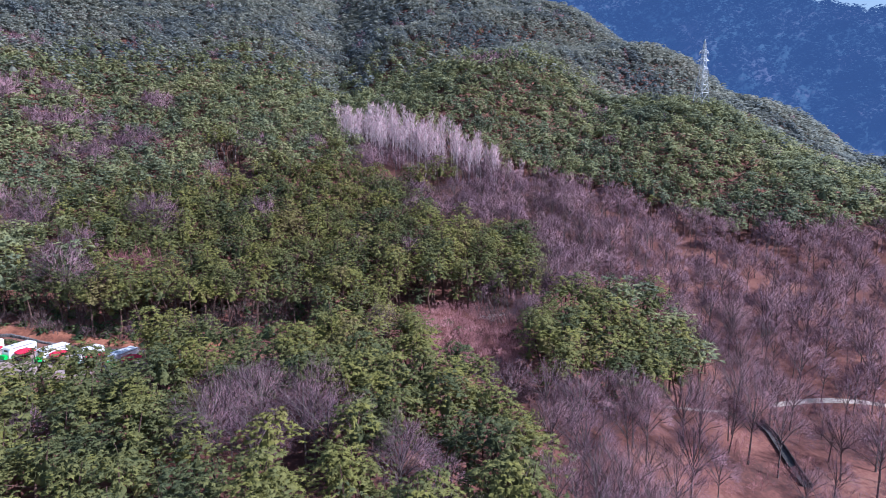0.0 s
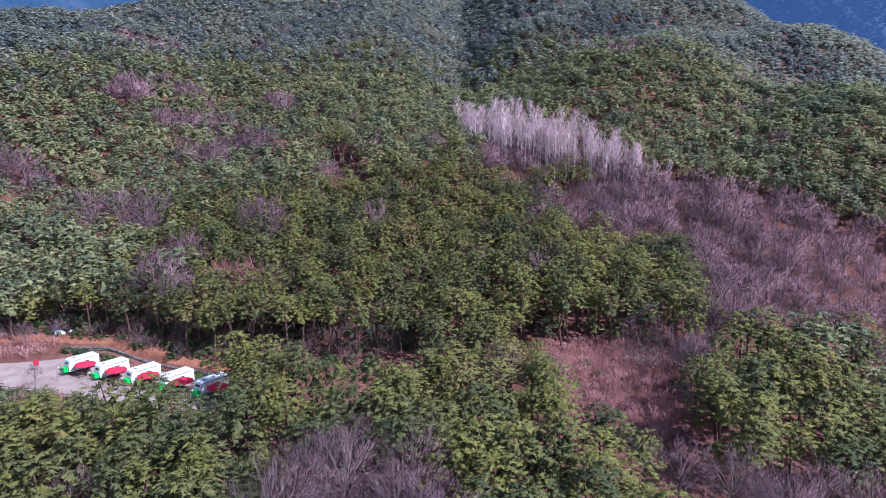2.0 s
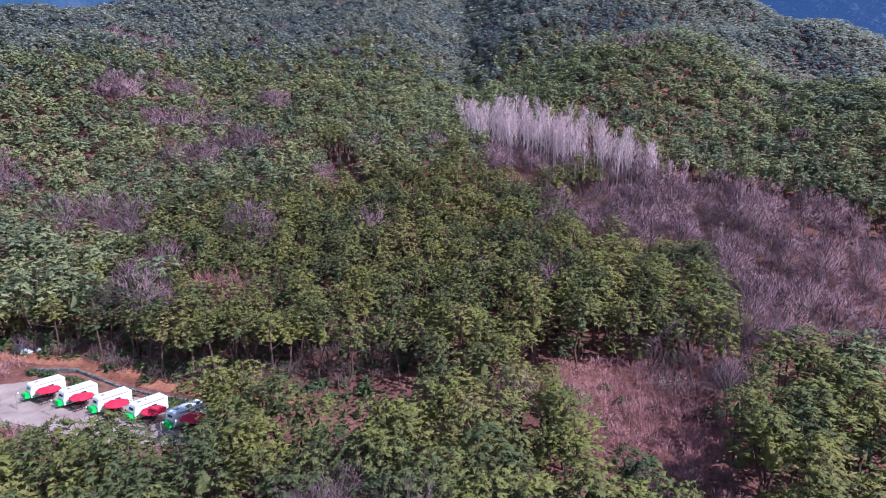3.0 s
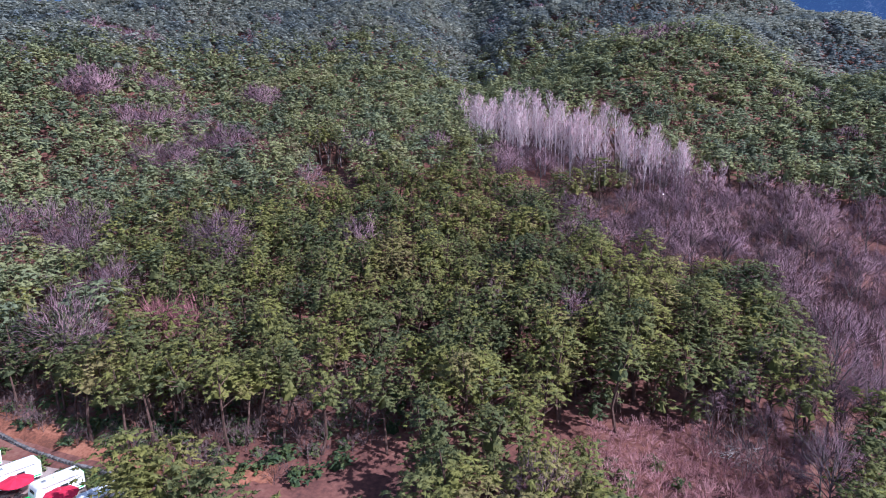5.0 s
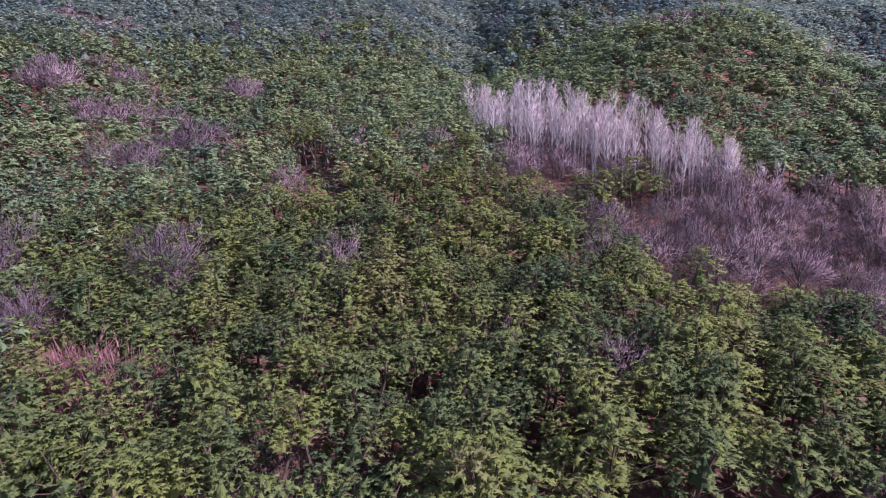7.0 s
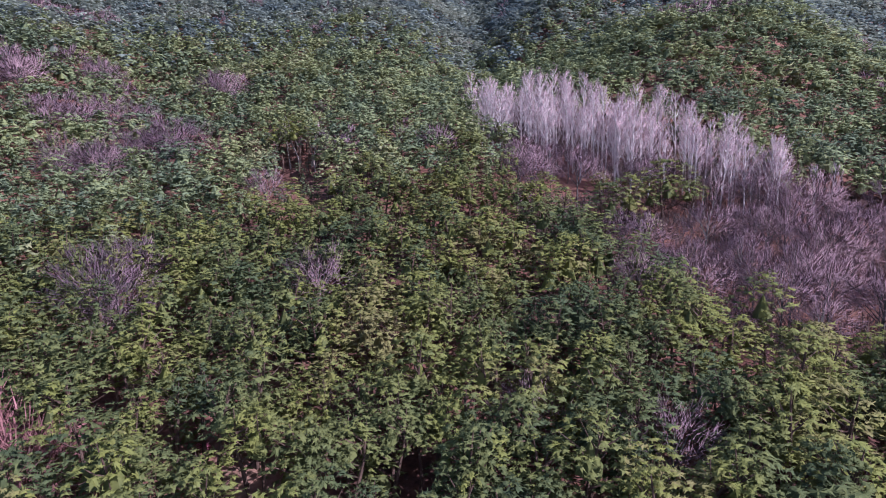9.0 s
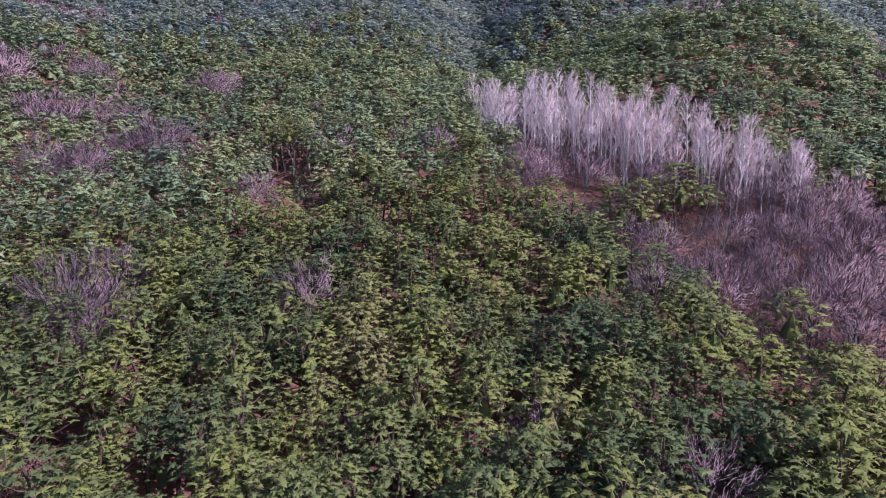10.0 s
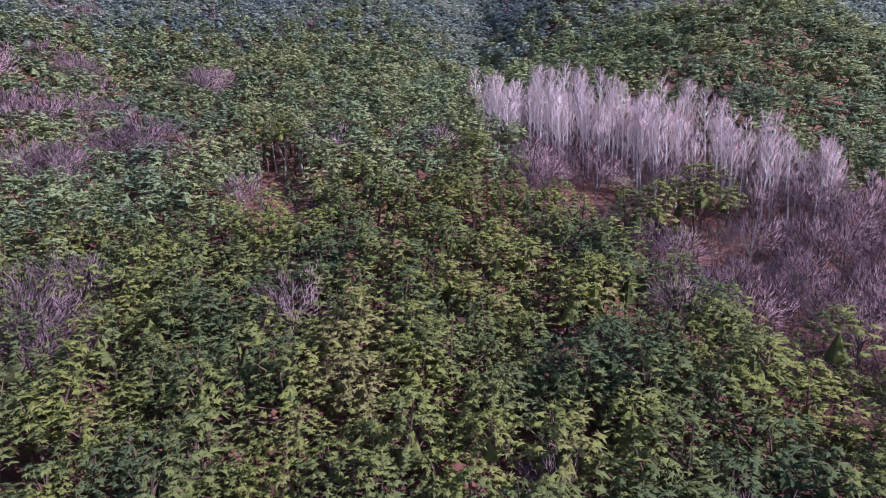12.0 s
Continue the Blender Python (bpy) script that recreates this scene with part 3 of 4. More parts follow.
for sel, temps, name in ((~near_b & (by < 215), bare_b, "bare_wood"), (~near_b & (by >= 215), bare_c, "hillside_bare_wood")):
    n = sel.sum()
    place, turn, size, which = np.stack([bx, by, bz], 1)[sel], rng.uniform(0, 6.28, n), rng.uniform(0.72, 1.45, n) * np.where(in_spots(BARE_SPOTS[:13], bx[sel], by[sel]), 1.25, 1.0), rng.integers(0, len(temps), n)
    tagged(new(name, soup(name, spread([t[1] for t in temps], which, place, turn, size), TWIGS)), "leafless purplish grey twigs of a bare wood", "bare wood", kind="stuff")
    tagged(new(name + "_trunks", soup(name, spread([t[0] for t in temps], which, place, turn, size), GREY_BARK)), "dark trunks and limbs of a bare wood", "tree trunks", kind="stuff")
n = (~green).sum()
which, turn, size = rng.integers(0, 4, n), rng.uniform(0, 6.28, n), rng.uniform(0.7, 1.2, n)
tagged(new("lower_bare_wood", soup("lower_bare_wood", spread([t[1][::3] for t in bare_c], which, o[~green], turn, size), TWIGS)),
       "leafless purplish wood on the lower slope", "bare wood", kind="stuff")
tagged(new("lower_bare_wood_trunks", soup("lower_bare_wood_trunks", spread([t[0][:60] for t in bare_c], which, o[~green], turn, size), GREY_BARK)), "dark trunks and limbs of a bare wood", "tree trunks", kind="stuff")

# the pale grove
pale = [tall_tree(np.random.default_rng(700 + k), 16.0, 2.5, 19, 1100, 0.95, 0.019, first=0.28 + 0.02 * k, trunk=0.16) for k in range(6)]
pale_models = [(soup("pale_crown", fine, WHITE_TWIGS), soup("pale_trunk", wd, WHITE_BARK)) for wd, fine in pale]
gx, gy = sow(rng, -50, 35, 190, 255, 3.05)
keep = inside(GROVE, gx, gy)
for px, py in [*zip(gx[keep], gy[keep]), (22.5, 200.5), (25.5, 203.5)]:
    tree = new("pale_poplar")
    crown_mesh, trunk_mesh = pale_models[rng.integers(len(pale_models))]
    part("trunk", trunk_mesh, None, tree), part("crown", crown_mesh, None, tree)
    s = rng.uniform(0.72, 1.12) * (1 - 0.3 * max(0, (px - 5) / 25))
    tree.matrix_basis = pose(px, py, float(land(px, py)), rng.normal(0, 2), rng.normal(0, 2), rng.uniform(0, 360)) @ Matrix.Diagonal((s, s, s, 1))
    tagged(tree, "tall leafless tree with whitish trunk and branches", "pale tree", "pale trees in the grove")


# young pines fill the wood's gaps
fx, fy = sow(rng, -120, 40, 60, 195, 5.4)
keep = in_wedge(fx, fy, 0) & ~inside(CAMP, fx, fy) & ~inside(CLEARING, fx, fy) & ~(inside(BARE_WOOD, fx, fy) & ~inside(PINE_ISLAND, fx, fy)) & ~in_spots(BARE_SPOTS + RED_SPOTS + OPEN_SPOTS, fx, fy) & ~inside(YOUNG, fx, fy)
fx, fy = fx[keep], fy[keep]
n = len(fx)
tagged(new("young_pine_wood", soup("young_pine_wood", spread(crowns_b2, rng.integers(0, 5, n), np.stack([fx, fy, land(fx, fy) - 1.0], 1), rng.uniform(0, 6.28, n), rng.uniform(0.45, 0.72, n)), NEEDLES)),
       "young pines filling gaps between the grown ones", "pine forest", kind="stuff")

# pines at the foot of the slope
edge_mid = pine_crown(np.random.default_rng(150), 90, 7, 5, skirt_size=0.55, radius=3.0, low=6.8, high=10.6)[1]
edge_models = [(soup("edge_crown", tri, NEEDLES), soup("edge_trunk", pine_trunk(np.random.default_rng(150 + k), mid), PINE_BARK)) for k in range(3)
               for tri, mid in (pine_crown(np.random.default_rng(150 + k), 90, 7, 5, skirt_size=0.55, radius=3.0, low=6.8, high=10.6),)]
gap_stems = [soup("gap_trunk", pine_trunk(np.random.default_rng(160), edge_mid), PALE_BARK)]
for px, py in EDGE_PINES:
    tree = new("pine_tree")
    crown_mesh, trunk_mesh = edge_models[rng.integers(len(edge_models))]
    part("trunk", gap_stems[0] if py > 200 else trunk_mesh, None, tree), part("crown", crown_mesh, None, tree)
    s = rng.uniform(0.85, 1.12)
    tree.matrix_basis = pose(px, py, float(land(px, py)), rng.normal(0, 6), rng.normal(0, 6), rng.uniform(0, 360)) @ Matrix.Diagonal((s, s, s, 1))
    tagged(tree, "tall pine with a clear stem at the forest's edge", "pine tree", "pines at the forest's edge")

# broad bare trees among the pines
for px, py in ((-147, 222), (-140, 226), (-134, 229), (-129, 232), (-118, 214), (-112, 217), (-107, 219), (-122, 198), (-116, 201), (-78, 163), (-70, 151), (-87, 136), (-81, 134), (-173, 235), (-165, 231), (-158, 250), (-153, 251),
               (-124, 259), (-117, 259), (-112, 153), (-104, 153), (-73, 119), (-22, 70), (-16, 67), (-20, 62), (-25, 64), (-4, 57)):
    tree = new("bare_tree")
    crown_mesh, trunk_mesh = bare_models[rng.integers(len(bare_models))]
    part("trunk", trunk_mesh, None, tree), part("crown", crown_mesh, None, tree)
    s = rng.uniform(1.3, 1.65) if py > 190 else rng.uniform(1.1, 1.45)
    tree.matrix_basis = pose(px, py, float(land(px, py)), 0, 0, rng.uniform(0, 360)) @ Matrix.Diagonal((s * 1.15, s * 1.15, s, 1))
    tagged(tree, "broad leafless tree with purplish crown among green pines", "bare tree", "bare trees among the pines")

# thin bare trees beside the camp track
for px, py, size in ((-101, 105.5, 0.75), (-106, 103, 0.6), (-97, 108, 0.7), (-110, 107, 0.8), (-83.5, 96.2, 0.5), (-93, 111, 0.6), (-76, 110.8, 0.35), (-67, 109.3, 0.4), (-58, 108.3, 0.45), (-115, 104, 0.8),
                     (11, 123, 0.95), (14, 126.5, 1.0), (17, 121, 0.9), (19, 126, 1.05), (16, 131, 1.0), (13.5, 118, 0.8), (20, 117, 0.9), (8, 121.5, 0.7), (22, 122, 1.0)):
    tree = new("bare_tree")
    crown_mesh, trunk_mesh = bare_models[rng.integers(len(bare_models))]
    part("trunk", trunk_mesh, None, tree), part("crown", crown_mesh, None, tree)
    tree.matrix_basis = pose(px, py, float(land(px, py)), rng.normal(0, 3), rng.normal(0, 3), rng.uniform(0, 360)) @ Matrix.Diagonal((size * 0.8, size * 0.8, size, 1))
    tagged(tree, "thin leafless tree at the edge of the clearing" if px > 0 else "thin leafless tree beside the camp track", "bare tree", "bare trees at the edges")

# lone pines in and before the grove
for px, py, size in GROVE_PINES:
    tree = new("pine_tree")
    crown_mesh, trunk_mesh = models[rng.integers(len(models))]
    part("trunk", trunk_mesh, None, tree), part("crown", crown_mesh, None, tree)
    tree.matrix_basis = pose(px, py, float(land(px, py)) - 2.4 * size, 0, 0, rng.uniform(0, 360)) @ Matrix.Diagonal((size * 1.2, size * 1.2, size * 1.15, 1))
    tagged(tree, "dark green pine standing among bare pale trees", "pine tree", "pines in the grove")


# ---- far hills ----
def far_hills():
    """The mountain behind, blue with painted haze, some one and a half kilometres off, rough with crowns."""
    az = np.radians(np.arange(-62, 62.1, 0.16))
    r = np.concatenate([np.arange(950, 1500, 9.0), [1550, 1700, 2000]])
    a, d = np.meshgrid(az, r)
    rng = np.random.default_rng(31)
    h = far_height(a, d) + rng.normal(0, 1.7, a.shape) * (d < 1500)
    d = d + rng.normal(0, 2.0, a.shape)
    a = a + rng.normal(0, 0.0008, a.shape)
    n, k = len(az), len(r)
    i = (np.arange(k - 1)[:, None] * n + np.arange(n - 1)).ravel()
    me = bpy.data.meshes.new("backdrop")
    me.from_pydata(np.stack([(d * np.sin(a)).ravel(), (d * np.cos(a)).ravel(), h.ravel()], 1), [], np.stack([i, i + 1, i + n + 1, i + n], 1))
    me.materials.append(FAR_HAZE_WOOD)
    me.shade_smooth()
    tagged(new("backdrop", me), "wooded mountain in the far distance, tinted and glowing blue as haze", "mountain", kind="structure")


def far_height(a, d):
    crest = 334 + 300 * np.clip(-a - 0.3, 0, 0.5) - 270 * np.clip(np.abs(a) - 0.49, -0.5, 0.3) + 9 * np.sin(a * 17 + 0.7) + 5 * np.sin(a * 41)
    up = np.clip((d - 950) / 530, 0, 1)
    fold = (26 * np.sin(a * 31 + d / 160) + 9 * np.sin(a * 83 - d / 70) + 5 * np.sin(a * 190 + d / 31)) * up * (1 - up) * 2
    return 10 + (crest - 10) * up ** 0.9 + fold - np.maximum(d - 1500, 0) * 0.5


far_hills()
frng = np.random.default_rng(33)
far_crowns = [pine_crown(np.random.default_rng(480 + k), 5, 4, 0, low=6.0, high=9.5, radius=3.4, skirt=5)[0] for k in range(4)]
fa = frng.uniform(0.12, 0.66, 3000)
fd = np.sqrt(frng.uniform(1000 ** 2, 1500 ** 2, 3000))
far_places = np.stack([fd * np.sin(fa), fd * np.cos(fa), far_height(fa, fd) - 6], 1)
tagged(new("far_wood", soup("far_wood", spread(far_crowns, frng.integers(0, 4, 3000), far_places, frng.uniform(0, 6.28, 3000), frng.uniform(1.3, 2.3, 3000)), FAR_HAZE_WOOD)),
       "wooded slope of a far mountain, tinted and glowing blue as haze", "far forest", kind="stuff")



# ---- the camp site ----
WHITE_PAINT = material("white_enamel", [(0.3, (0.74, 0.74, 0.74)), (0.7, (0.84, 0.84, 0.83))], scale=2.0, speckle=0.2, rough=0.35)
GREEN_PAINT = material("bright_green_enamel", [(0.3, (0.03, 0.55, 0.08)), (0.7, (0.05, 0.68, 0.12))], scale=3.0, rough=0.4)
GREY_METAL = material("grey_metal", [(0.3, (0.28, 0.28, 0.29)), (0.7, (0.40, 0.40, 0.41))], scale=4.0, rough=0.45, metal=0.6)
DARK_GLASS = material("dark_window_glass", [(0.3, (0.012, 0.014, 0.018)), (0.7, (0.03, 0.035, 0.04))], scale=2.0, rough=0.12, gloss=0.6)
RUBBER = material("black_rubber", [(0.3, (0.015, 0.015, 0.015)), (0.7, (0.04, 0.04, 0.04))], scale=6.0, rough=0.9)
RED_CLOTH = material("red_canvas", [(0.3, (0.62, 0.022, 0.060)), (0.7, (0.76, 0.040, 0.095))], scale=1.5, speckle=0.3, rough=0.85, through_light=0.15)
POST_WOOD = material("weathered_post_wood", [(0.3, (0.22, 0.17, 0.13)), (0.7, (0.38, 0.31, 0.25))], scale=5.0, rough=0.9)
DARK_BOARDS = material("dark_stained_boards", [(0.3, (0.018, 0.015, 0.015)), (0.7, (0.05, 0.042, 0.04))], scale=3.0, speckle=0.3, rough=0.7)
GRAVEL = material("pale_gravel", [(0.32, (0.285, 0.205, 0.180)), (0.5, (0.37, 0.275, 0.245)), (0.68, (0.43, 0.34, 0.305))], scale=0.35, detail=8, speckle=0.4, speckle_scale=6.0, rough=0.95, bump=0.4, bump_scale=6.0)
RED_SOIL = material("red_soil", [(0.34, (0.149, 0.059, 0.037)), (0.5, (0.276, 0.103, 0.061)), (0.66, (0.380, 0.166, 0.101))], scale=0.3, detail=8, speckle=0.5, speckle_scale=3.0, rough=0.95, bump=0.6, bump_scale=3.0)
SAND = material("trodden_sand", [(0.32, (0.34, 0.28, 0.235)), (0.68, (0.52, 0.45, 0.39))], scale=0.5, detail=7, speckle=0.4, speckle_scale=5.0, rough=0.95, bump=0.4)
STONE = material("grey_field_stone", [(0.3, (0.093, 0.087, 0.084)), (0.7, (0.198, 0.180, 0.174))], scale=1.4, speckle=0.4, rough=0.9, per_object=0.4, bump=0.5)
CONCRETE = material("dark_concrete", [(0.3, (0.05, 0.046, 0.047)), (0.7, (0.115, 0.105, 0.10))], scale=0.6, detail=8, speckle=0.4, rough=0.9, bump=0.3)
HEDGE = material("hedge_leaves", [(0.34, (0.045, 0.075, 0.035)), (0.5, (0.085, 0.120, 0.045)), (0.66, (0.15, 0.175, 0.055))], scale=0.4, island=0.3, rough=0.7, through_light=0.25)
BRUSH = material("reddish_brush", [(0.34, (0.289, 0.138, 0.141)), (0.5, (0.437, 0.212, 0.212)), (0.66, (0.551, 0.301, 0.289))], scale=0.2, island=0.2, rough=0.9)
DARK_BRUSH = material("dark_undergrowth", [(0.34, (0.085, 0.055, 0.055)), (0.5, (0.135, 0.088, 0.086)), (0.66, (0.20, 0.135, 0.125))], scale=0.2, island=0.35, rough=0.9)
PINK = material("pink_blossom", [(0.34, (0.42, 0.10, 0.17)), (0.66, (0.58, 0.20, 0.28))], scale=1.0, island=0.3, rough=0.8, through_light=0.3)
DEAD_WOOD = material("bleached_dead_wood", [(0.3, (0.40, 0.35, 0.32)), (0.7, (0.62, 0.57, 0.53))], scale=1.5, rough=0.85)
TARP_WHITE = material("white_plastic_sheet", [(0.3, (0.55, 0.56, 0.58)), (0.7, (0.75, 0.76, 0.77))], scale=0.8, rough=0.4)
TARP_BLUE = material("blue_plastic_sheet", [(0.3, (0.05, 0.10, 0.20)), (0.7, (0.10, 0.17, 0.30))], scale=0.8, rough=0.4)
STEEL = material("galvanised_pale_steel", [(0.3, (0.50, 0.53, 0.54)), (0.7, (0.66, 0.68, 0.69))], scale=0.4, rough=0.55, metal=0.2)


def box_bm(cx, cy, cz, sx, sy, sz, bevel=0.0, segments=2):
    bm = bmesh.new()
    bmesh.ops.create_cube(bm, size=1.0, matrix=Matrix.Translation((cx, cy, cz)) @ Matrix.Diagonal((sx, sy, sz, 1)))
    if bevel:
        bmesh.ops.bevel(bm, geom=bm.edges[:], offset=bevel, segments=segments, affect="EDGES")
    return bm


def rod_bm(a, b, r, sides=8, r2=None):
    a, b = Vector(a), Vector(b)
    bm = bmesh.new()
    m = Matrix.Translation((a + b) / 2) @ (b - a).to_track_quat("Z", "Y").to_matrix().to_4x4()
    bmesh.ops.create_cone(bm, cap_ends=True, segments=sides, radius1=r, radius2=r if r2 is None else r2, depth=(b - a).length, matrix=m)
    return bm


def ribbon(name, line, mat, lift, label, category, across=5, arch=0.0, step=1.0, ragged=0.0):
    """A strip laid on the land along (x, y, half width)."""
    rng = np.random.default_rng(len(line) * 7)
    p = np.array(line, float)
    d = np.concatenate([[0], np.cumsum(np.hypot(*np.diff(p[:, :2], axis=0).T))])
    s = np.arange(0, d[-1], step)
    smooth = np.ones(5) / 5
    q = np.stack([np.convolve(np.pad(np.interp(s, d, p[:, k]), 2, mode="edge"), smooth, "valid") for k in range(3)], 1)
    t = unit(np.gradient(q[:, :2], axis=0))
    nrm = np.stack([-t[:, 1], t[:, 0]], 1)
    f = np.linspace(-1, 1, across)
    w = q[:, 2, None] * f * (1 + ragged * rng.normal(size=(len(s), across)) * (np.abs(f) > 0.9))
    x, y = q[:, 0, None] + nrm[:, 0, None] * w, q[:, 1, None] + nrm[:, 1, None] * w
    z = land(x, y) + lift + arch * (1 - f * f) - 0.25 * (np.abs(f) > 0.99)
    n, k = x.shape
    i = (np.arange(n - 1)[:, None] * k + np.arange(k - 1)).ravel()
    me = bpy.data.meshes.new(name)
    me.from_pydata(np.stack([x.ravel(), y.ravel(), z.ravel()], 1), [], np.stack([i, i + k, i + k + 1, i + 1], 1))
    me.materials.append(mat)
    me.shade_smooth()
    return tagged(new(name, me), label, category, kind="structure")


ribbon("pavement", [(-150, 98, 2.0), (-120, 100, 2.2), (-98, 101.5, 3.0), (-88, 101.5, 6.0), (-76, 100.5, 7.2), (-62, 99, 7.0), (-54, 98, 5.0), (-49, 96.5, 2.5)], GRAVEL, 0.12,
       "pale gravel pitch and track of a small camp site", "gravel lot", across=15, ragged=0.05)
ribbon("earth_bank", [(-112, 110.5, 1.0), (-98, 113.5, 1.3), (-86, 113.0, 1.4), (-74, 110.4, 1.5), (-64, 108.6, 1.5), (-54, 107.4, 1.4), (-46, 106.5, 1.8), (-39, 108, 1.8)], RED_SOIL, 0.15,
       "bank of bare red earth behind the camp site", "earth bank", across=7, arch=0.35, ragged=0.15)
ribbon("footpath", [(58, 102.4, 0.3), (61, 103.4, 0.9), (64, 104.7, 1.0), (70, 106, 1.0), (77, 105.7, 0.9), (84, 103.6, 0.8), (100, 98, 0.8)], SAND, 0.14,
       "pale trodden footpath through the bare wood", "footpath", across=5, ragged=0.1)
ribbon("footpath_branch", [(36, 93.6, 0.3), (40, 95, 0.5), (46, 96.5, 0.5), (50, 98.5, 0.3)], SAND, 0.13, "narrow trodden path over leaf litter", "footpath", across=5, ragged=0.2)


def channel():
    """The walled ditch beside the footpath."""
    line = np.array([(53.2, 96), (53.6, 92), (52.6, 87), (51.3, 81), (50.6, 77)])
    profile = [(-0.75, -0.3), (-0.75, 0.6), (-0.6, 0.6), (-0.55, 0.12), (0.55, 0.12), (0.6, 0.6), (0.75, 0.6), (0.75, -0.3)]
    d = np.concatenate([[0], np.cumsum(np.hypot(*np.diff(line, axis=0).T))])
    s = np.arange(0, d[-1], 1.2)
    q = np.stack([np.interp(s, d, line[:, 0]), np.interp(s, d, line[:, 1])], 1)
    t = unit(np.gradient(q, axis=0))
    v = []
    for (px, py), (tx, ty) in zip(q, t):
        g = float(land(px, py))
        v += [(px - ty * o, py + tx * o, g + h) for o, h in profile]
    k = len(profile)
    i = (np.arange(len(q) - 1)[:, None] * k + np.arange(k - 1)).ravel()
    me = bpy.data.meshes.new("ditch")
    me.from_pydata(v, [], np.stack([i, i + 1, i + k + 1, i + k], 1))
    me.materials.append(CONCRETE)
    tagged(new("ditch", me), "dark walled drainage ditch beside the footpath", "ditch", kind="structure")


channel()


def caravan():
    """White touring caravan with a green nose locker; its front looks to -y."""
    van = new("caravan")
    # body with a sloped front
    bm = bmesh.new()
    side = [(-2.55, 0.55), (-2.60, 1.55), (-2.25, 2.62), (-1.95, 2.78), (3.05, 2.78), (3.2, 2.62), (3.2, 0.55)]
    ring = [[bm.verts.new((sx, a, b)) for a, b in side] for sx in (-1.25, 1.25)]
    bm.faces.new(ring[0]), bm.faces.new(list(reversed(ring[1])))
    for j in range(len(side)):
        k = (j + 1) % len(side)
        bm.faces.new((ring[0][k], ring[0][j], ring[1][j], ring[1][k]))
    bmesh.ops.recalc_face_normals(bm, faces=bm.faces[:])
    bmesh.ops.bevel(bm, geom=bm.edges[:], offset=0.06, segments=2, affect="EDGES")
    part("body", bm, WHITE_PAINT, van)
    for cx, cy, cz, sx, sy, sz in ((1.262, 0.75, 1.75, 0.04, 0.85, 0.50), (-1.262, 0.4, 1.8, 0.04, 1.3, 0.55), (-1.262, -1.4, 1.8, 0.04, 0.7, 0.5)):
        w = part("window", box_bm(cx, cy, cz, sx, sy, sz, 0.015, 1), DARK_GLASS, van, "dark side window")
        part("window_frame", box_bm(cx - 0.008 * (1 if cx > 0 else -1), cy, cz, sx * 0.7, sy + 0.12, sz + 0.12, 0.01, 1), GREY_METAL, w)
    w = part("window", box_bm(0, -2.47, 2.02, 1.35, 0.05, 0.55, 0.02, 1), DARK_GLASS, van, "dark front window")
    w.matrix_basis = Matrix.Translation((0, 0.0, 0.0))
    d = part("door", box_bm(1.262, -1.0, 1.55, 0.04, 0.68, 1.75, 0.015, 1), WHITE_PAINT, van, "white entrance door")
    part("handle", box_bm(1.295, -0.75, 1.5, 0.03, 0.04, 0.14, 0.008, 1), GREY_METAL, d)
    part("rolled_awning", rod_bm((1.31, -1.7, 2.58), (1.31, 2.5, 2.58), 0.085, 10), GREY_METAL, van, "grey rolled-up side awning")
    part("rear_trim", box_bm(0, 3.22, 2.5, 2.4, 0.05, 0.22, 0.02, 1), GREEN_PAINT, van, "bright green rear trim")
    part("side_stripe", box_bm(1.258, 0.3, 0.82, 0.03, 5.5, 0.14, 0.005, 1), GREEN_PAINT, van, "bright green stripe")
    part("roof_unit", box_bm(0.1, 0.5, 2.88, 0.75, 1.0, 0.22, 0.06, 2), WHITE_PAINT, van, "white roof air conditioner")
    part("roof_hatch", box_bm(0, -1.1, 2.82, 0.5, 0.5, 0.1, 0.03, 1), GREY_METAL, van)
    locker = part("nose_locker", box_bm(0, -3.0, 0.95, 1.7, 0.75, 0.85, 0.10, 2), GREEN_PAINT, van, "bright green storage locker")
    part("lid_seam", box_bm(0, -3.0, 1.18, 1.715, 0.765, 0.03), RUBBER, locker)
    for sx in (-1, 1):
        part("drawbar", rod_bm((sx * 0.75, -2.5, 0.5), (0, -4.2, 0.5), 0.05, 6), GREY_METAL, van)
        wheel = part("wheel", rod_bm((sx * 1.02, 0.3, 0.33), (sx * 1.22, 0.3, 0.33), 0.33, 16), RUBBER, van, "black tyre")
        part("rim", rod_bm((sx * 1.20, 0.3, 0.33), (sx * 1.235, 0.3, 0.33), 0.18, 12), GREY_METAL, wheel)
        part("stabiliser_leg", rod_bm((sx * 0.95, 2.3, 0.02), (sx * 0.95, 2.2, 0.6), 0.035, 6), GREY_METAL, van)
    part("jockey_wheel", rod_bm((0, -4.05, 0.02), (0, -4.05, 0.75), 0.04, 8), GREY_METAL, van)
    part("chassis", box_bm(0, 0.3, 0.48, 2.1, 5.6, 0.14, 0.02, 1), RUBBER, van)
    part("step", box_bm(1.55, -1.0, 0.22, 0.45, 0.6, 0.06, 0.01, 1), GREY_METAL, van)
    return tagged(van, "white touring caravan with bright green nose locker on gravel", "caravan", "caravans on the camp site")


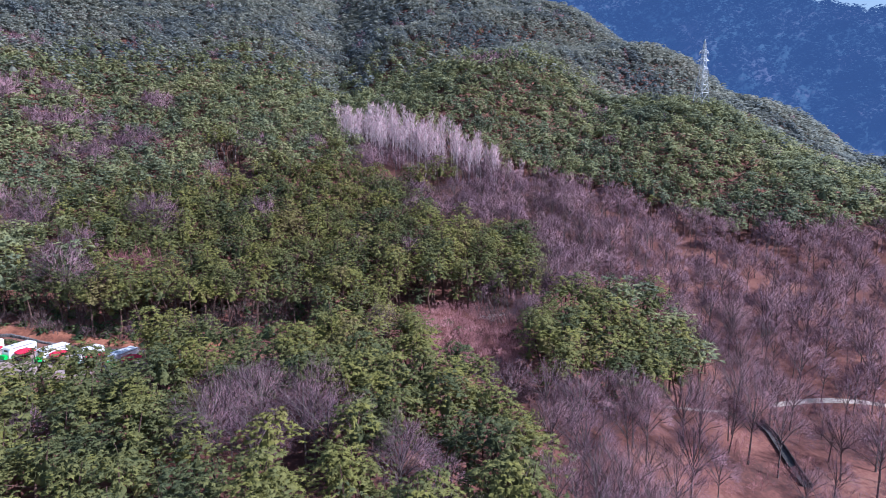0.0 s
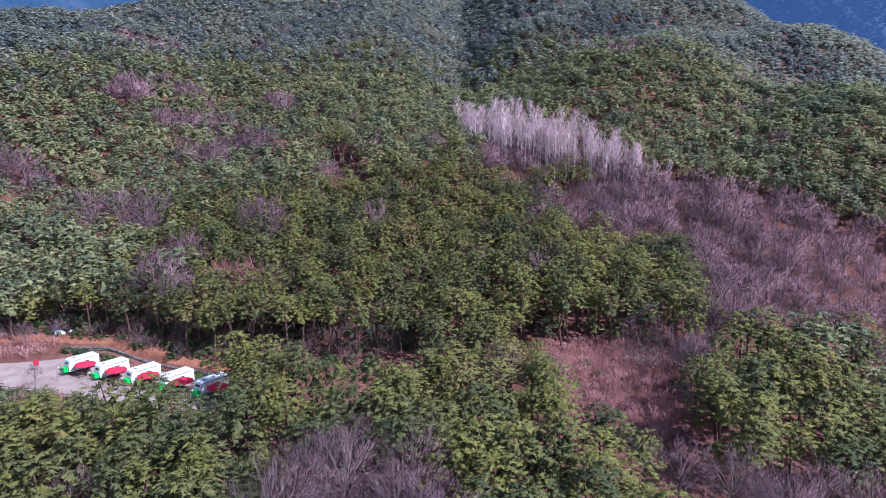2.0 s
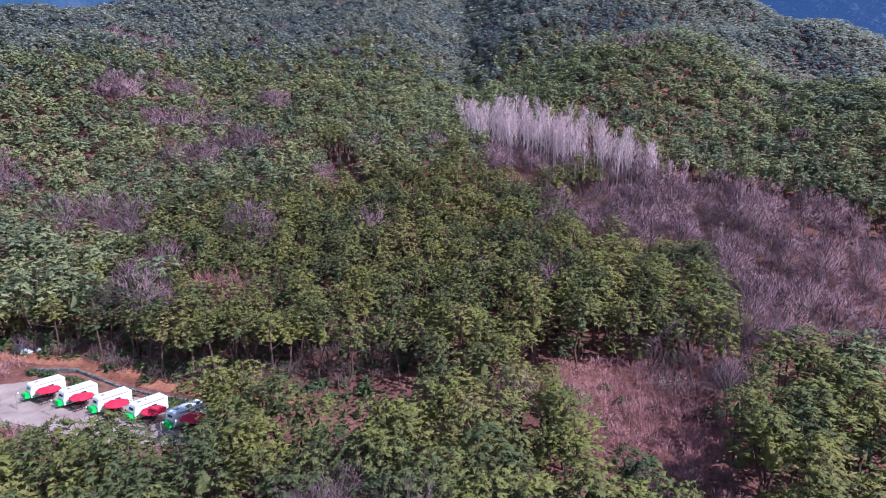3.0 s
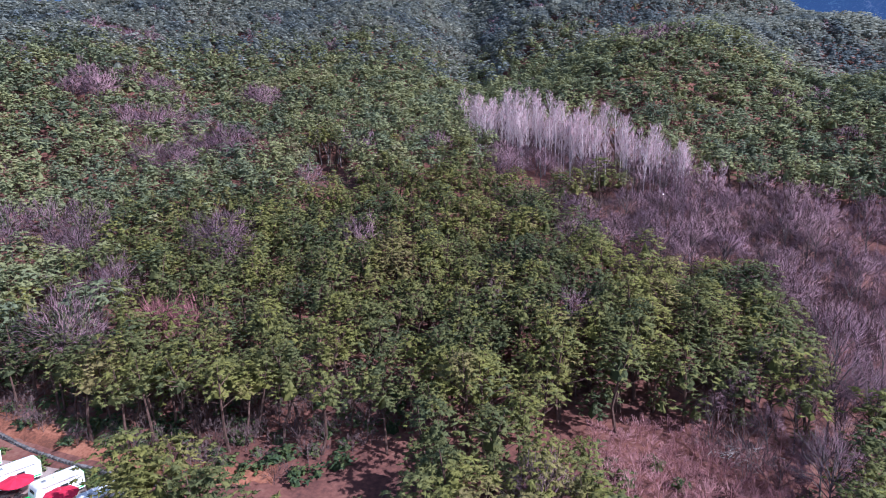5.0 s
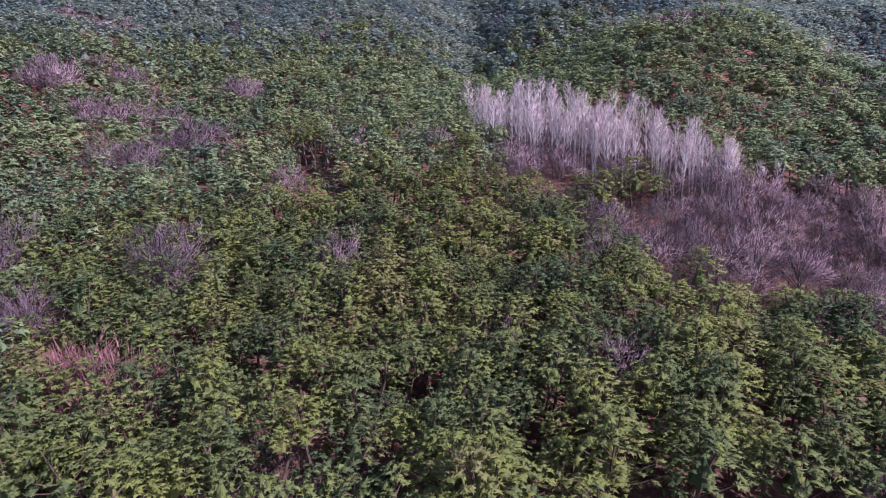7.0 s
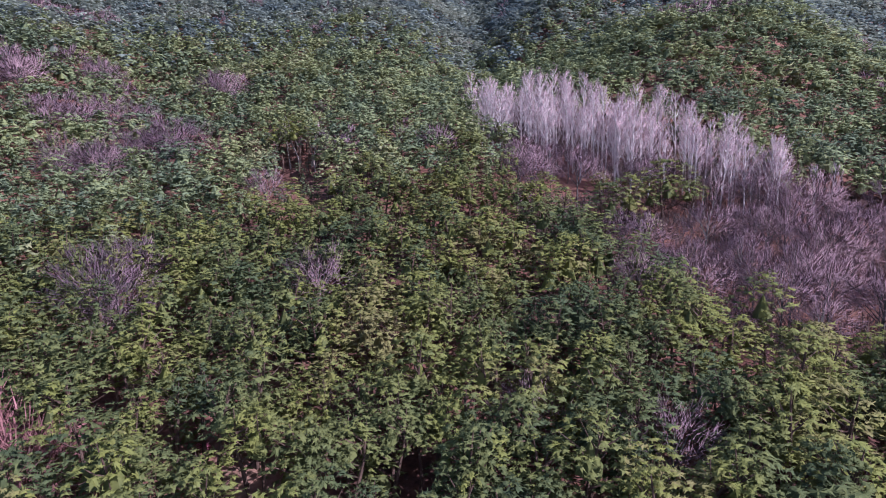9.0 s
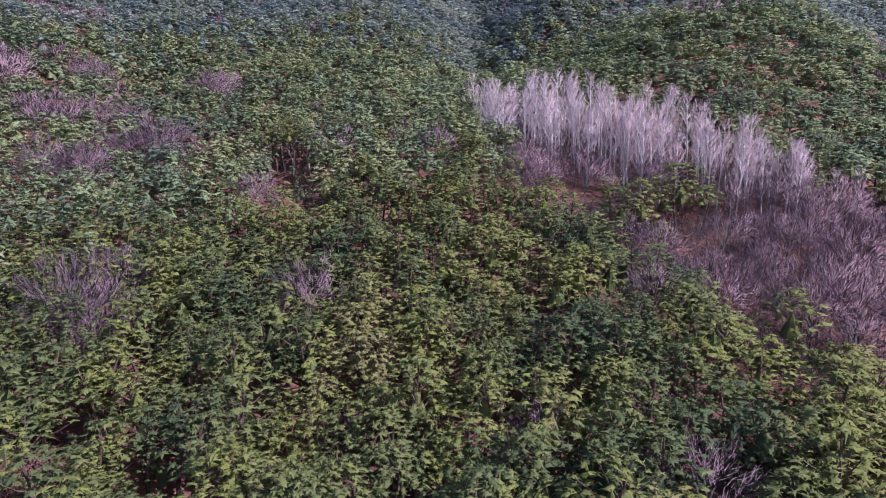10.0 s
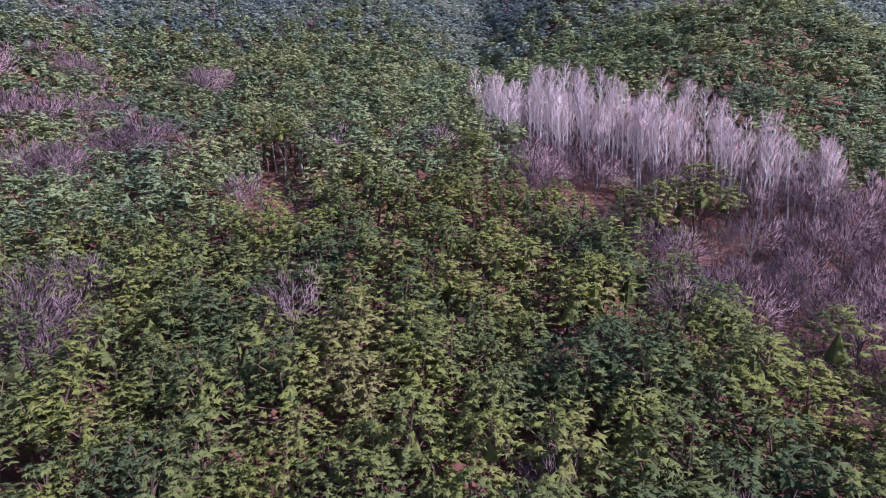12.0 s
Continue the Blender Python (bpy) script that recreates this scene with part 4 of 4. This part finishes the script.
def parasol():
    p = new("parasol")
    n, bm = 8, bmesh.new()
    apex = bm.verts.new((0, 0, 2.36))
    rings = []
    for r, z in ((0.9, 2.22), (1.95, 1.90), (1.98, 1.78)):
        rings.append([bm.verts.new((r * math.cos(a) * c, r * math.sin(a) * c, z - 0.05 * (k % 2))) for k in range(2 * n)
                      for a, c in ((math.pi * k / n, 1.0 if k % 2 == 0 else 0.955),)])
    for k in range(2 * n):
        j = (k + 1) % (2 * n)
        bm.faces.new((apex, rings[0][k], rings[0][j]))
        for r0, r1 in zip(rings[:-1], rings[1:]):
            bm.faces.new((r0[k], r1[k], r1[j], r0[j]))
    part("canopy", bm, RED_CLOTH, p, "red canvas canopy")
    part("pole", rod_bm((0, 0, 0.05), (0, 0, 2.46), 0.035, 8), POST_WOOD, p)
    part("base_plate", rod_bm((0, 0, 0.0), (0, 0, 0.12), 0.4, 16), CONCRETE, p)
    for k in range(n):
        a = 2 * math.pi * k / n
        part("rib", rod_bm((0, 0, 2.30), (1.88 * math.cos(a), 1.88 * math.sin(a), 1.88), 0.015, 4), POST_WOOD, p)
    return tagged(p, "open red canvas parasol beside a caravan", "parasol", "parasols on the camp site")


def post_lamp():
    p = new("lamp_post")
    part("post", rod_bm((0, 0, -0.1), (0, 0, 2.3), 0.06, 8, 0.05), POST_WOOD, p)
    part("arm", rod_bm((0, 0, 2.2), (0.28, 0, 2.25), 0.025, 6), GREY_METAL, p)
    part("lantern", box_bm(0.3, 0, 2.15, 0.16, 0.16, 0.24, 0.03, 1), TARP_WHITE, p, "pale lantern head")
    return tagged(p, "wooden lamp post at a camping pitch", "lamp post", "lamp posts on the camp site")


def picnic_table():
    p = new("picnic_table")
    for k in range(5):
        part("board", box_bm(0, -0.34 + 0.17 * k, 0.74, 1.8, 0.155, 0.045, 0.01, 1), DARK_BOARDS, p)
    for side in (-1, 1):
        for k in range(2):
            part("seat_board", box_bm(0, side * (0.68 + 0.16 * k), 0.44, 1.8, 0.145, 0.04, 0.01, 1), DARK_BOARDS, p)
        part("bearer", box_bm(side * 0.62, 0, 0.40, 0.09, 1.7, 0.05, 0.01, 1), DARK_BOARDS, p)
        for lean in (-1, 1):
            part("leg", rod_bm((side * 0.62, lean * 0.62, 0.0), (side * 0.62, lean * 0.28, 0.72), 0.05, 6), DARK_BOARDS, p)
    return tagged(p, "dark stained picnic table with benches under a parasol", "picnic table", "picnic tables on the camp site")


def bollard_fence():
    """Low wooden posts with two rails along the front edge of the gravel."""
    fence = new("fence")
    line = [(-92, 96.4), (-84, 94.9), (-76, 93.6), (-68, 92.4), (-61, 91.9)]
    last = None
    for (ax, ay), (bx, by) in zip(line[:-1], line[1:]):
        for i in range(4):
            f = i / 4
            x, y = ax + (bx - ax) * f, ay + (by - ay) * f
            g = float(land(x, y))
            part("post", rod_bm((x, y, g - 0.2), (x, y, g + 0.95), 0.06, 7), DARK_BOARDS, fence)
            if last:
                for h in (0.45, 0.8):
                    part("rail", rod_bm((*last[:2], last[2] + h), (x, y, g + h), 0.035, 5), DARK_BOARDS, fence)
            last = (x, y, g)
    return tagged(fence, "low dark wooden rail fence along a gravel lot", "fence")


bollard_fence()
van, sunshade, lamp, table = caravan(), parasol(), post_lamp(), picnic_table()
HEADING = -24.8
for k in range(5):
    vx, vy = -61.7 - 6.78 * (k - 1), 100.4 + 1.14 * (k - 1)
    g = float(land(vx, vy)) + 0.12
    places = [(van, pose(vx, vy, g, 0, 0, HEADING + (0.8, 0, -1.2, 0.7, -0.5)[k]) @ Matrix.Diagonal((0.83, 0.83, 0.86, 1)) if k == 0 else pose(vx, vy, g, 0, 0, HEADING + (0.8, 0, -1.2, 0.7, -0.5)[k])), (sunshade, pose(vx + 2.3, vy - 1.5, g, 0, 1.5, 11 * k) @ Matrix.Diagonal((0.84, 0.84, 0.92, 1)) if k == 0 else pose(vx + 2.3, vy - 1.5, g, 0, 1.5, 11 * k)),
              (lamp, pose(vx - 0.2, vy - 4.6, g, 0, 0, 60)), (table, pose(vx + 2.2, vy - 2.2, g, 0, 0, HEADING + 90))]
    for ob, m in places:
        if k == 0:
            ob.matrix_basis = m
        else:
            copy_thing(ob, m)


def round_sign():
    p = new("sign")
    part("post", rod_bm((0, 0, -0.1), (0, 0, 1.9), 0.04, 8), GREY_METAL, p)
    part("board", box_bm(0, -0.05, 1.6, 0.9, 0.05, 0.9, 0.02, 1), RED_CLOTH, p, "plain red board")
    return tagged(p, "plain red sign board beside the gravel track", "sign")


s = round_sign()
s.matrix_basis = pose(-89.5, 102.5, float(land(-89.5, 102.5)), 0, 0, 20)


# ---- stone wall behind the pitches ----
def stone_wall():
    wall = new("stone_wall")
    rng = random.Random(5)
    line = [(-90, 109.6), (-82, 110.2), (-74, 108.2), (-66, 106.6), (-58, 105.2), (-52, 104.2)]
    meshes = []
    for k in range(6):
        bm = box_bm(0, 0, 0, rng.uniform(0.42, 0.62), 0.40, rng.uniform(0.24, 0.34), 0.06, 1)
        for v in bm.verts:
            v.co += Vector((rng.uniform(-0.03, 0.03), rng.uniform(-0.03, 0.03), rng.uniform(-0.03, 0.03)))
        me = bpy.data.meshes.new("stone")
        bm.to_mesh(me), bm.free()
        me.materials.append(STONE)
        meshes.append(me)
    for (ax, ay), (bx, by) in zip(line[:-1], line[1:]):
        length = math.hypot(bx - ax, by - ay)
        n = int(length / 0.55)
        for i in range(n):
            f = (i + 0.5) / n
            for row in range(2):
                g = f + row * 0.5 / n
                x, y = ax + (bx - ax) * g, ay + (by - ay) * g
                part("stone", meshes[rng.randrange(6)], None, wall, "", pose(x, y, float(land(x, y)) + 0.14 + 0.28 * row, 0, rng.uniform(-4, 4), math.degrees(math.atan2(by - ay, bx - ax)) + rng.uniform(-6, 6)))
    return tagged(wall, "low dry wall of grey field stones behind the pitches", "stone wall")


stone_wall()

# ---- shrubs ----
bush_green = [pine_crown(np.random.default_rng(900 + k), 16, 5, 2, radius=1.0, low=0.35, high=1.1, flat=0.6)[0] for k in range(4)]
bush_bare = [bare_tree(np.random.default_rng(920 + k), 2.3, 1.2, 5, 2, 110, 0.55, 0.035, sides=3, first=0.04, trunk=0.04, deep=0.4, middle=0.5) for k in range(4)]


def thicket(name, models, mat, places, size, label, category, seed):
    rng = np.random.default_rng(seed)
    p = np.array(places, float)
    n = len(p)
    pos = np.stack([p[:, 0], p[:, 1], land(p[:, 0], p[:, 1]) - 0.05], 1)
    tris = spread(models, rng.integers(0, len(models), n), pos, rng.uniform(0, 6.28, n), size * rng.uniform(0.7, 1.3, n))
    return tagged(new(name, soup(name, tris, mat)), label, category, kind="stuff")


rng = np.random.default_rng(41)
bare_bush = [np.concatenate([b[0], b[1][:, :3]]) for b in bush_bare]
hx = rng.uniform(-92, -54, 46)
thicket("hedge", bush_green, HEDGE, np.stack([hx, 107.5 - (hx + 80) * 0.17 + rng.normal(0, 0.5, 46)], 1), 0.8, "low dark green hedge behind the caravans", "hedge", 1)
fx, fy = sow(rng, -125, -48, 80, 98, 1.7)
keep = inside([(-125, 80), (-125, 97), (-98, 97.5), (-84, 94.5), (-66, 91.6), (-54, 92), (-50, 88), (-56, 80)], fx, fy)
pick = rng.random(keep.sum())
front = np.stack([fx[keep], fy[keep]], 1)
thicket("front_shrubs", bush_green, HEDGE, front[pick < 0.6], 1.15, "green shrubs on the slope below the camp site", "shrubs", 2)
thicket("front_brush", bare_bush, BRUSH, front[pick >= 0.6], 1.0, "leafless reddish brush below the camp site", "brush", 3)
cx, cy = sow(rng, -8, 18, 95, 126, 1.6)
keep = inside([(-6, 119), (-2, 121), (16, 121), (17, 108), (11, 96), (-5, 98)], cx, cy)
thicket("clearing_brush", bare_bush, BRUSH, np.stack([cx[keep], cy[keep]], 1), 1.0, "reddish leafless brush in a woodland clearing", "brush", 4)
sx, sy = sow(rng, -126, -26, 105, 126, 1.9)
keep = inside([(-126, 106), (-126, 122), (-30, 126), (-27, 117), (-38, 105), (-48, 105), (-62, 108.3), (-74, 110), (-92, 113.5), (-112, 111)], sx, sy) 
pick = rng.random(keep.sum())
slope = np.stack([sx[keep], sy[keep]], 1)
thicket("slope_brush", bare_bush, DARK_BRUSH, slope[pick < 0.58], 1.25, "dark leafless undergrowth below the forest's edge", "brush", 5)
thicket("slope_shrubs", bush_green, HEDGE, slope[pick >= 0.58], 1.15, "dark green undergrowth below the forest's edge", "shrubs", 6)
wx, wy = sow(rng, 5, 110, 40, 200, 4.2)
keep = inside(BARE_WOOD, wx, wy) & (rng.random(len(wx)) < 0.55)
thicket("wood_brush", bare_bush, BRUSH, np.stack([wx[keep], wy[keep]], 1), 0.9, "reddish undergrowth beneath the bare trees", "brush", 7)
gx, gy = sow(rng, -50, 35, 186, 252, 1.9)
keep = inside(GROVE, gx, gy - 4) & (rng.random(len(gx)) < 0.8)
thicket("grove_brush", bare_bush, DARK_BRUSH, np.stack([gx[keep], gy[keep]], 1), 1.7, "purplish undergrowth beneath the pale grove", "brush", 8)
kx, ky = sow(rng, -28, 45, 148, 206, 2.1)
keep = inside(BARE_WOOD, kx, ky) | inside([(-26, 203), (-26, 196), (-14, 184), (-6, 184), (6, 198), (-2, 206), (-14, 211)], kx, ky)
thicket("bare_wood_brush", bare_bush, DARK_BRUSH, np.stack([kx[keep], ky[keep]], 1), 1.45, "purplish leafless undergrowth beneath the bare trees", "brush", 14)
tx, ty = sow(rng, -126, -92, 99, 113, 1.7)
keep = inside([(-126, 103), (-126, 113), (-104, 112), (-93, 113), (-92, 106), (-98, 104.8), (-110, 103.5)], tx, ty)
thicket("track_brush", bare_bush, BRUSH, np.stack([tx[keep], ty[keep]], 1), 0.8, "brownish leafless brush beside the camp track", "brush", 11)
rx, ry = sow(rng, -100, -50, 118, 224, 1.5)
keep = in_spots(RED_SPOTS, rx, ry)
thicket("red_brush", bare_bush, TWIGS_RED, np.stack([rx[keep], ry[keep]], 1), 3.3, "dark red budding bushes among the pines", "bushes", 9)
thicket("clearing_thicket", bare_bush, DARK_BRUSH, [(7, 117), (8.5, 115.5), (10, 117), (11, 114.5), (9.5, 113), (12.5, 116), (13, 113), (8, 119), (11, 119)], 1.7, "grey leafless thicket at the clearing", "brush", 12)
thicket("clearing_shrubs", bush_green, HEDGE, [(14, 111), (15.5, 109.5), (1.5, 115), (-2, 112), (3.5, 112), (16, 113), (-3.5, 114.5)], 1.2, "green shrubs at the clearing", "shrubs", 13)
pinks = [(72, 93), (78, 88), (30, 62), (-26, 136), (-24, 140), (14, 140), (8, 170), (45, 150), (-52, 140), (18, 74), (66, 80), (40, 112)]
thicket("pink_bushes", bush_green, PINK, pinks, 0.8, "small pink flowering bushes on the wood's floor", "bushes", 10)


# ---- dead wood ----
def branch_pile(name, x, y, size, count, seed, label):
    rng = np.random.default_rng(seed)
    pile = new(name)
    pile.matrix_basis = pose(x, y, float(land(x, y)))
    for _ in range(count):
        az, r = rng.uniform(0, 6.28), size * np.sqrt(rng.random())
        c = np.array((r * math.cos(az) * 1.6, r * math.sin(az), 0.12 + 0.75 * (1 - r / size) * rng.random()))
        w = unit(rng.normal(size=3) * (1, 1, 0.25)) * rng.uniform(0.5, 1.5)
        part("branch", soup("branch", tube([c - w, c + rng.normal(0, 0.08, 3), c + w], [0.07, 0.05, 0.02], 4), DEAD_WOOD), None, pile)
    return tagged(pile, label, "brush pile")


branch_pile("brush_pile", 11.2, 118.9, 2.2, 46, 3, "heap of bleached cut branches on brown litter")
branch_pile("brush_pile", 27, 117, 1.0, 9, 4, "few bleached branches lying under bare trees")


def dead_tree(x, y, high, seed, lean):
    wd, fine = bare_tree(np.random.default_rng(seed), high, high * 0.5, 10, 3, 90, 0.7, 0.035, sides=5, first=0.15, trunk=0.11)
    t = new("dead_tree")
    part("trunk", soup("trunk", wd, DEAD_WOOD), None, t), part("twigs", soup("twigs", fine, DEAD_WOOD), None, t)
    t.matrix_basis = pose(x, y, float(land(x, y)), lean, lean * 0.6, 40)
    return tagged(t, "bleached dead tree with bare white branches", "dead tree")


dead_tree(9.4, 65.0, 5.5, 12, 22)
dead_tree(-21, 199, 4.5, 13, 30)


# ---- heap of sheeting at the edge of the wood ----
def sheet_heap():
    heap = new("sheet_heap")
    for k, (dx, dy, sx, sy, sz, m, lab) in enumerate(((0, 0, 2.6, 1.4, 1.0, TARP_WHITE, "crumpled white sheet"), (-2.4, 1.4, 2.2, 1.5, 1.5, TARP_BLUE, "blue sheet"), (1.2, 1.3, 1.2, 1.0, 0.8, TARP_WHITE, "white sheet"))):
        bm = bmesh.new()
        bmesh.ops.create_icosphere(bm, subdivisions=3, radius=1.0)
        for v in bm.verts:
            q = v.co.copy()
            f = 1 + 0.35 * noise.noise(q * 1.7 + Vector((k * 5, 0, 0))) + 0.18 * noise.noise(q * 4.5)
            v.co = Vector((dx + q.x * f * sx / 2, dy + q.y * f * sy / 2, max(-0.1, q.z * f * sz * 0.7 + 0.3)))
        part("sheet", bm, m, heap, lab)
    heap.matrix_basis = pose(-96, 114.5, float(land(-96, 114.5)))
    return tagged(heap, "heap of crumpled white and blue sheeting by the trees", "sheeting")


sheet_heap()


# ---- pylon on the ridge ----
def pylon():
    """Lattice pylon, 37 m high, with three pairs of arms."""
    p = new("pylon")
    levels = [(0, 3.3), (5, 2.85), (9.5, 2.42), (13.5, 2.05), (17, 1.72), (20, 1.45), (22.5, 1.2), (25, 0.98), (27.5, 0.82), (30, 0.68), (32.5, 0.55), (34.5, 0.36), (37, 0.06)]
    corner = lambda w, k: (w * (1 if k in (0, 3) else -1), w * (1 if k in (0, 1) else -1))
    for k in range(4):
        pts = [(*corner(w, k), z) for z, w in levels]
        part("leg", soup("leg", tube(pts, [0.15] * len(pts), 4), STEEL), None, p)
        j = (k + 1) % 4
        braces = []
        for (z0, w0), (z1, w1) in zip(levels[:-1], levels[1:]):
            a0, b0, a1, b1 = (*corner(w0, k), z0), (*corner(w0, j), z0), (*corner(w1, k), z1), (*corner(w1, j), z1)
            braces += [tube([a0, b1], [0.075, 0.075], 3), tube([b0, a1], [0.075, 0.075], 3), tube([a1, b1], [0.075, 0.075], 3)]
        part("bracing", soup("bracing", np.concatenate(braces), STEEL), None, p)
    for z, reach in ((24.2, 2.6), (27.6, 2.9), (31.0, 2.5)):
        for side in (-1, 1):
            w = 0.75
            tip = (side * (reach + 0.6), 0, z + 0.2)
            arm = np.concatenate([tube([(side * w, q, z + dz), tip], [0.1, 0.07], 3) for q in (-w, w) for dz in (0, 1.3)])
            a = part("cross_arm", soup("cross_arm", arm, STEEL), None, p)
            part("insulator", soup("insulator", tube([tip, (tip[0], 0, z - 1.2)], [0.12, 0.10], 6), GREY_METAL), None, a)
    p.matrix_basis = pose(118, 286, float(land(118, 286)) - 0.5, 0, 0, 28)
    return tagged(p, "pale galvanised lattice pylon standing among pines", "pylon")


pylon()
